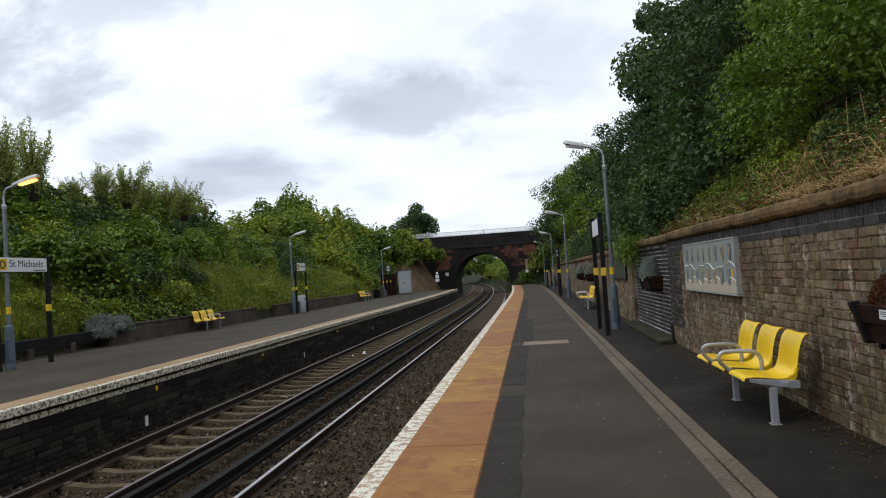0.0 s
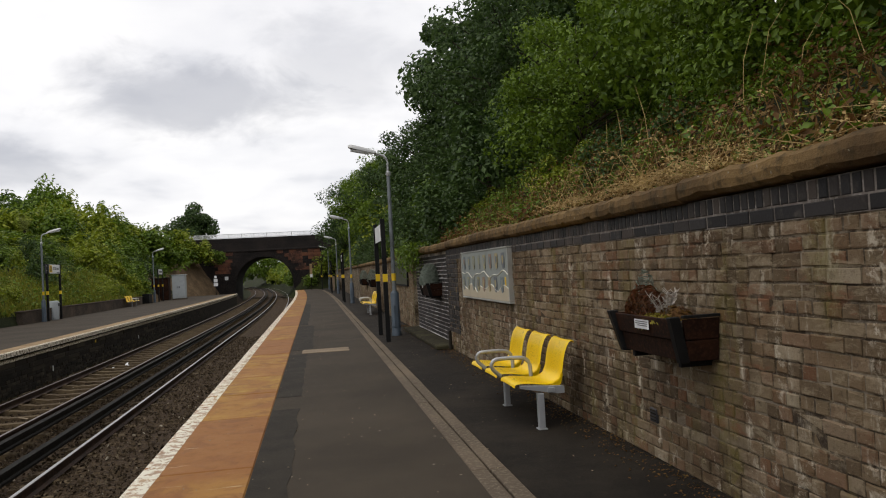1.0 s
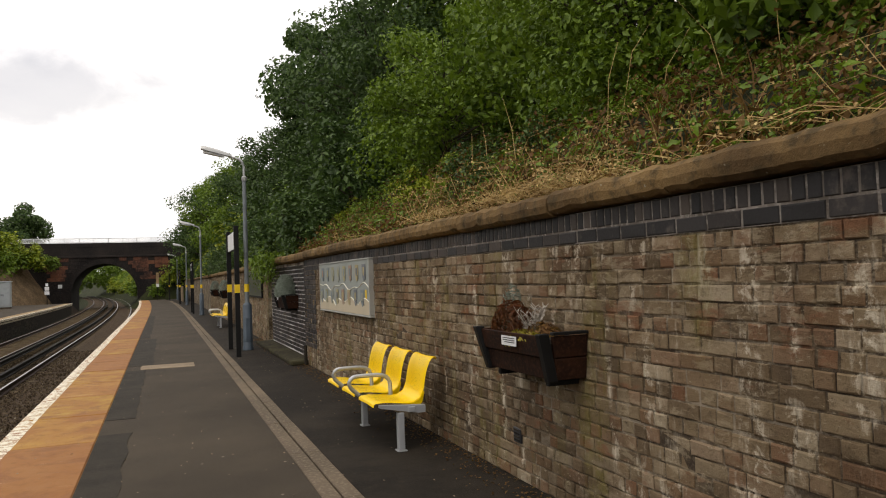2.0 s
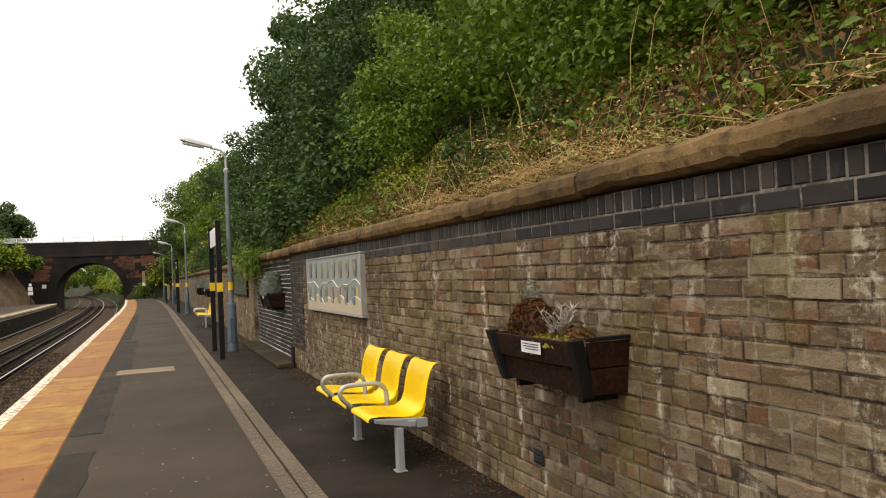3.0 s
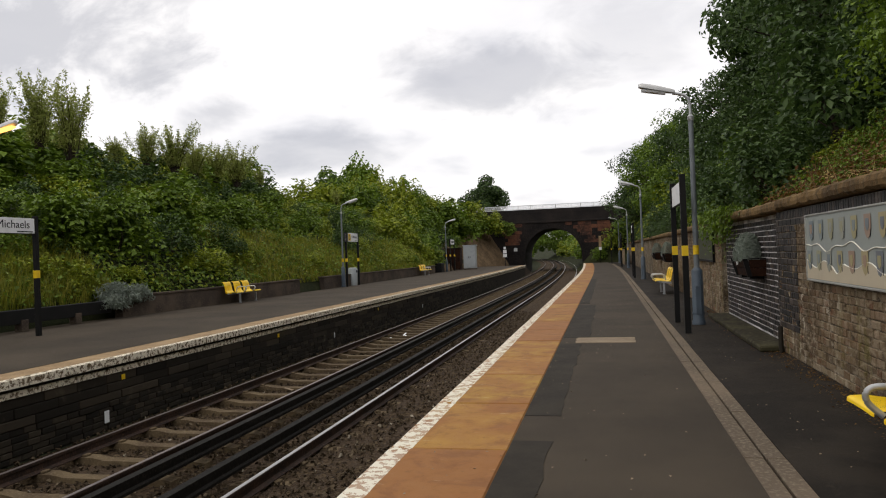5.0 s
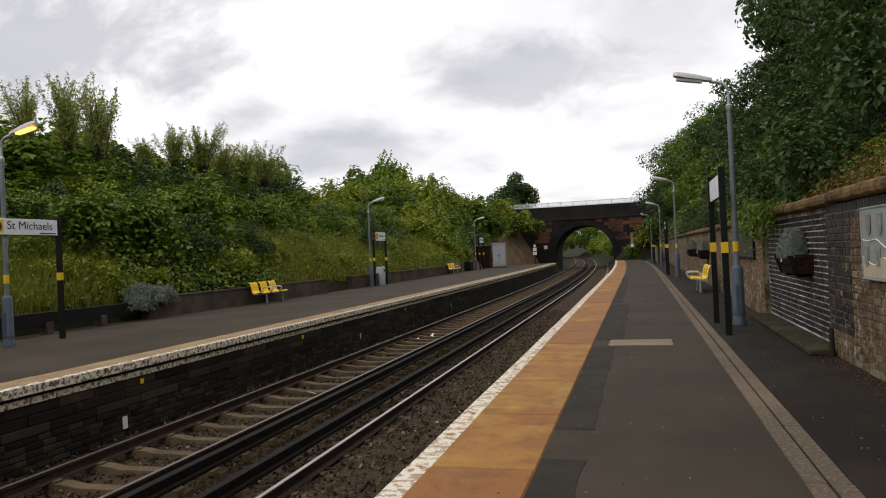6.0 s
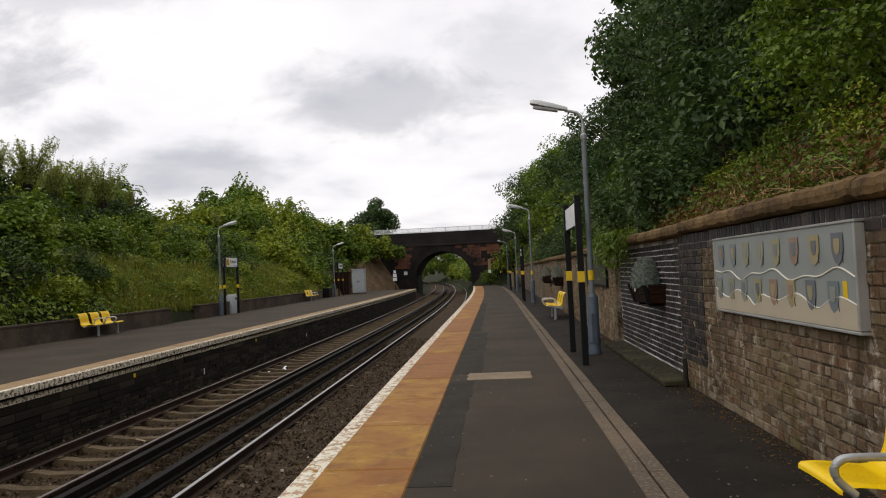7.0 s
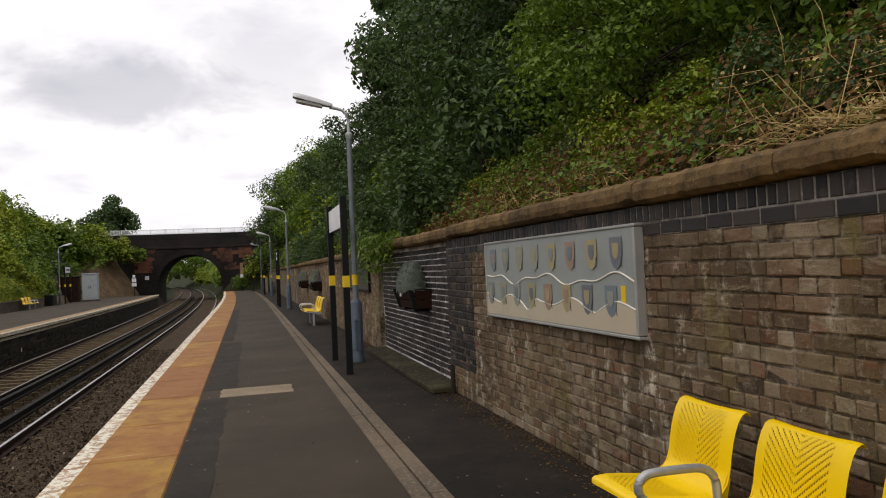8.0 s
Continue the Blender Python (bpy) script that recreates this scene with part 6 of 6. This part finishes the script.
# silver bush by the end of the low wall
silver = thing("lavender_bush", "rounded silver-grey bush at the end of the low wall", "shrub", (-12.7, 25.6, 0.3))
p, u, c = clump_points(7, 0.7, 1.15, 0.8, 40, 6000)
part("foliage", leaves("foliage", p, u * 0.4 + np.array([0.6, 0, 0.1]), 0.15, M["grey_leaf"], 0.09, 0.8, 7, -1.2), None, silver)
part("woody_base", stems_geo(c[:8], 0.012, 7), M["bark"], silver)


def grass_patch(x_of, y0, y1, n, h, seed, mat=None, width=0.02):
    r = np.random.default_rng(seed)
    pts = []
    for i in range(n):
        y = r.uniform(y0, y1)
        x = x_of(y) + r.uniform(0, 1) ** 1.2 * -3.2
        pts.append((x, y, height(x, y) - 0.02))
    return blades("grass", pts, h, width, mat or M["grass"], 0.3, seed)


g1 = new("grass", grass_patch(lambda y: far_wall(y) - 0.32, 8, 26, 16000, 0.65, 1, None, 0.022))
tagged(g1, "long yellow-green grass and weeds at the foot of the bank", "grass", kind="stuff")
g2 = new("grass", grass_patch(lambda y: far_wall(y) - 0.32, 34, 69, 18000, 0.42, 2, None, 0.026))
tagged(g2, "long yellow-green grass behind the low wall", "grass", kind="stuff")
r = np.random.default_rng(9)
pts = [(x, y, height(x, y)) for x, y in zip(4.52 + r.random(1500) ** 1.6 * 1.0, r.uniform(-3, 22, 1500))]
tagged(new("grass", blades("grass", pts, 0.32, 0.012, M["brown_leaf"], 0.6, 9)), "withered grass along the wall top", "grass", kind="stuff")


def dry_stalks(y0, y1, n, seed):
    """Bent dry stems with small seed heads, tumbled over the coping."""
    r, g, heads, nr = random.Random(seed), Geo(), [], []
    for i in range(n):
        y = r.uniform(y0, y1)
        x = 4.2 + 0.75 * r.random() ** 1.5
        z = max(height(max(x, 4.55), y), 2.16) + 0.02
        a = r.choice((r.gauss(1.6, 0.5), r.gauss(-1.6, 0.5), r.uniform(0, 6.28)))
        l, rise = r.uniform(0.25, 0.8), r.choice((0.02, 0.05, 0.1, 0.25, 0.6))
        p0 = Vector((x, y, z))
        d = Vector((math.cos(a) * 0.55, math.sin(a), 0))
        p1 = p0 + d * l * 0.5 + Vector((0, 0, l * rise * 0.9 + 0.03))
        p2 = p0 + d * l + Vector((0, 0, l * rise * 1.1 - 0.03))
        if p2.x < 4.15:
            p2.x = 4.15
        p2.z = max(p2.z, 2.175)
        g.tube([p0, p1, p2], [0.0028, 0.0024, 0.0014], 3, False)
        for k in range(r.randrange(3, 11)):
            q = p1.lerp(p2, r.uniform(0.2, 1.05)) + Vector((r.gauss(0, 0.03), r.gauss(0, 0.03), r.gauss(0.01, 0.02)))
            heads.append(tuple(q))
            nr.append((r.gauss(0, 1), r.gauss(0, 1), 1))
    return g, heads, nr


for y0, y1, n, seed in ((7.6, 9.3, 230, 1), (9.8, 11.6, 150, 2), (5.4, 7.4, 60, 3), (12.6, 16.0, 24, 4)):
    t = thing("dry_stalks", "tangle of straw-coloured dry stalks lying over the wall coping", "dry plants", group="dry stalks on the wall")
    g, heads, nr = dry_stalks(y0, y1, n, seed)
    tagged(part("straw_mat", g, M["straw"], t), kind="stuff")
    tagged(part("seed_mat", leaves("seed_mat", heads, nr, 0.021, M["straw"], 0.8, 0.9, seed), None, t), kind="stuff")
# tall thin dead stems standing in the brambles
r = random.Random(31)
g = Geo()
for i in range(22):
    y, x = r.uniform(3, 13), r.uniform(4.9, 6.0)
    z = height(x, y)
    l = r.uniform(0.6, 1.3)
    a = r.uniform(0, 6.28)
    p = Vector((x, y, z))
    g.tube([p, p + Vector((math.cos(a) * l * 0.12, math.sin(a) * l * 0.15, l * 0.6)), p + Vector((math.cos(a) * l * 0.4, math.sin(a) * l * 0.45, l))], [0.004, 0.003, 0.0015], 3, False)
dead = thing("dead_stems", "thin dead stems standing among the brambles", "dry plants")
tagged(part("stem_tuft", g, M["straw"], dead), kind="stuff")
# trailing leaves over the recess
for i, (y, n) in enumerate(((21.8, 900), (23.5, 700))):
    t = thing("trailing_creeper", "green creeper hanging over the wall's coping", "creeper", (0, 0, 0), 0, "creepers over the wall")
    rr = np.random.default_rng(40 + i)
    c = np.stack([4.02 + rr.normal(0, 0.07, n), y + rr.normal(0, 0.8, n), 2.25 - np.abs(rr.normal(0, 0.3, n))], 1)
    part("foliage", leaves("foliage", c, np.tile([-1.0, 0, 0.4], (n, 1)), 0.1, M["leaf"], 0.6, 0.4, i), None, t)

# ---- coping stones and bricks ----
rs = random.Random(3)


def cope_stone(length, seed):
    """A worn sandstone block, spalled along its lower edge and rounded on top."""
    r, g = random.Random(seed), Geo()
    n = max(8, int(length / 0.06))
    wave = lambda i, f, p: noise.noise(Vector((i * f, seed * 0.37 + p, 0.0)))
    for i in range(n + 1):
        y = -length / 2 + length * i / n
        e = 0.012 if i in (0, n) else 0.0
        low = 0.03 * max(0.0, wave(i, 0.45, 2.0)) + r.uniform(0, 0.006)
        dx = 0.016 * wave(i, 0.33, 5.0) + 0.008 * wave(i, 1.1, 9.0)
        up = 0.014 * wave(i, 0.4, 1.0) + r.uniform(-0.004, 0.004)
        g.v += [(0.06, y, -0.08), (-0.05 + dx + e, y, -0.08 + low), (-0.085 + dx + e, y, -0.055 + low), (-0.095 + dx + e, y, 0.0 + up), (-0.085 + dx + e, y, 0.05 + up), (-0.045 + dx * 0.5, y, 0.08 - e + up), (0.42, y, 0.09 - e), (0.42, y, -0.08)]
    for i in range(n):
        for j in range(8):
            a, b = i * 8 + j, i * 8 + (j + 1) % 8
            g.f.append((a, b, b + 8, a + 8))
    g.f += [tuple(range(8)), tuple(range(8 * n, 8 * n + 8))]
    return g


y = -4.0
while y < 90:
    l = rs.uniform(0.9, 1.7)
    if y + l > 22.5 and y < 22.5:
        l = 22.55 - y
    if l > 0.2:
        part("coping_stone", cope_stone(l - 0.012, int(y * 10)), M["coping"], wall_east, at=pose(WALL, y + l / 2, COPE + 0.082 - (0.05 if y > 22.5 else 0) + rs.uniform(-0.01, 0.01), 0, rs.uniform(-1.2, 1.2), rs.uniform(-0.4, 0.4)))
    y += l


def brick_geo(g, y0, y1, z0, z1, face, r, depth=0.03, worn=False):
    """A brick with a rounded, uneven face that looks towards -x."""
    o = face + (r.gauss(-0.0005, 0.0035) if worn else -r.uniform(0.0, 0.004))
    e = [r.uniform(0.003, 0.013 if worn else 0.008) for _ in range(8)]
    w = [r.uniform(-0.0035, 0.0035) * (1.0 if worn else 0.5) for _ in range(4)]
    k = r.uniform(0.003, 0.008)
    vs = [(face + depth, y0, z0), (face + depth, y1, z0), (face + depth, y1, z1), (face + depth, y0, z1),
          (o + k, y0 + w[0], z0), (o + k, y1 + w[1], z0 + w[2] * 0.5), (o + k, y1, z1), (o + k, y0, z1 + w[3] * 0.5),
          (o + w[0], y0 + e[0], z0 + e[1]), (o + w[1], y1 - e[2], z0 + e[3]), (o + w[2], y1 - e[4], z1 - e[5]), (o + w[3], y0 + e[6], z1 - e[7])]
    fs = [(0, 1, 5, 4), (1, 2, 6, 5), (2, 3, 7, 6), (3, 0, 4, 7), (4, 5, 9, 8), (5, 6, 10, 9), (6, 7, 11, 10), (7, 4, 8, 11), (8, 9, 10, 11)]
    g.add(vs, fs)


def fast_mesh(g, name, mat):
    me = bpy.data.meshes.new(name)
    me.from_pydata(g.v, [], g.f)
    me.materials.append(mat)
    return me


def courses(y0, y1, z0, rows, h, face, mat, mat_name, seed, single=None, joint=0.011, bond=True):
    """English bond; the bricks of the stretch named by single are pieces of their own."""
    r, rest = random.Random(seed), Geo()
    z, worn = z0, mat is M["brick"]
    for row in range(rows):
        long = 0.234 if (row % 2 == 0 or not bond) else 0.117
        y = y0 - (0 if row % 2 == 0 else 0.058)
        while y < y1:
            l = (long if not worn else 0.117 if r.random() < 0.75 else 0.234) * r.uniform(0.93, 1.07)
            a, b = max(y + joint / 2, y0 + joint / 2), min(y + l - joint / 2, y1 - joint / 2)
            dz = r.uniform(-0.0025, 0.0025) + (0.002 * math.sin(y * 1.7 + row) if worn else 0.0)
            if b - a > 0.03:
                if single and single[0] < y < single[1] and z < single[2]:
                    g = Geo()
                    brick_geo(g, a, b, z + joint / 2 + dz, z + h - joint / 2 + dz, face, r, worn=worn)
                    part("brick", fast_mesh(g, "brick", mat), None, wall_east)
                else:
                    brick_geo(rest, a, b, z + joint / 2 + dz, z + h - joint / 2 + dz, face, r, worn=worn)
            y += l
        z += h
    tagged(part(mat_name, fast_mesh(rest, mat_name, mat), None, wall_east), kind="stuff")


H = 0.0872
courses(-2.0, 17.28, 0.0, 20, H, WALL, M["brick"], "brickwork", 1, (7.6, 9.3, 1.8))
courses(22.42, 46.0, 0.0, 22, H, WALL, M["brick"], "brickwork", 2)
courses(17.33, 22.37, 0.1, 21, 0.085, WALL + 0.1, M["blue_brick"], "dark_brickwork", 3, joint=0.0135, bond=True)
courses(-2.0, 17.28, 20 * H, 1, H, WALL - 0.002, M["blue_brick"], "dark_course", 4, joint=0.012, bond=False)
courses(16.2, 17.28, 4 * H, 16, H, WALL - 0.004, M["blue_brick"], "dark_quoin", 6)
r, g = random.Random(5), Geo()
y = -2.0
while y < 17.2:
    l = 0.078 * r.uniform(0.93, 1.07)
    brick_geo(g, y + 0.0055, y + l - 0.0055, 21 * H + 0.005, COPE - 0.004, WALL - 0.002, r)
    y += l
tagged(part("dark_upright_course", fast_mesh(g, "dark_upright_course", M["blue_brick"]), None, wall_east, "dark bricks on end under the coping"), kind="stuff")
part("pale_bed", Geo().box(WALL + 0.0015, WALL + 0.0075, -2.0, 17.28, 20 * H + 0.001, COPE - 0.002), M["course_mortar"], wall_east, "pale joints of the dark courses")

# crumbs of leaves and grit along the foot of the wall
r = np.random.default_rng(12)
n = 2600
pts = np.stack([WALL - 0.02 - np.abs(r.normal(0, 0.16, n)), r.uniform(3, 24, n), r.uniform(0.004, 0.02, n)], 1)
tagged(new("leaf_litter", leaves("leaf_litter", pts, np.tile([0, 0, 1.0], (n, 1)), 0.028, M["brown_leaf"], 0.6, 0.3, 12)), "brown leaf litter along the foot of the wall", "leaf litter", kind="stuff")
n = 420
pts = np.stack([r.uniform(0.4, 4.0, n), r.uniform(4, 34, n), np.full(n, 0.008)], 1)
tagged(new("litter_specks", leaves("litter_specks", pts, np.tile([0, 0, 1.0], (n, 1)), 0.022, M["patch"], 0.8, 0.2, 13)), "pale specks of litter on the asphalt", "litter", kind="stuff")
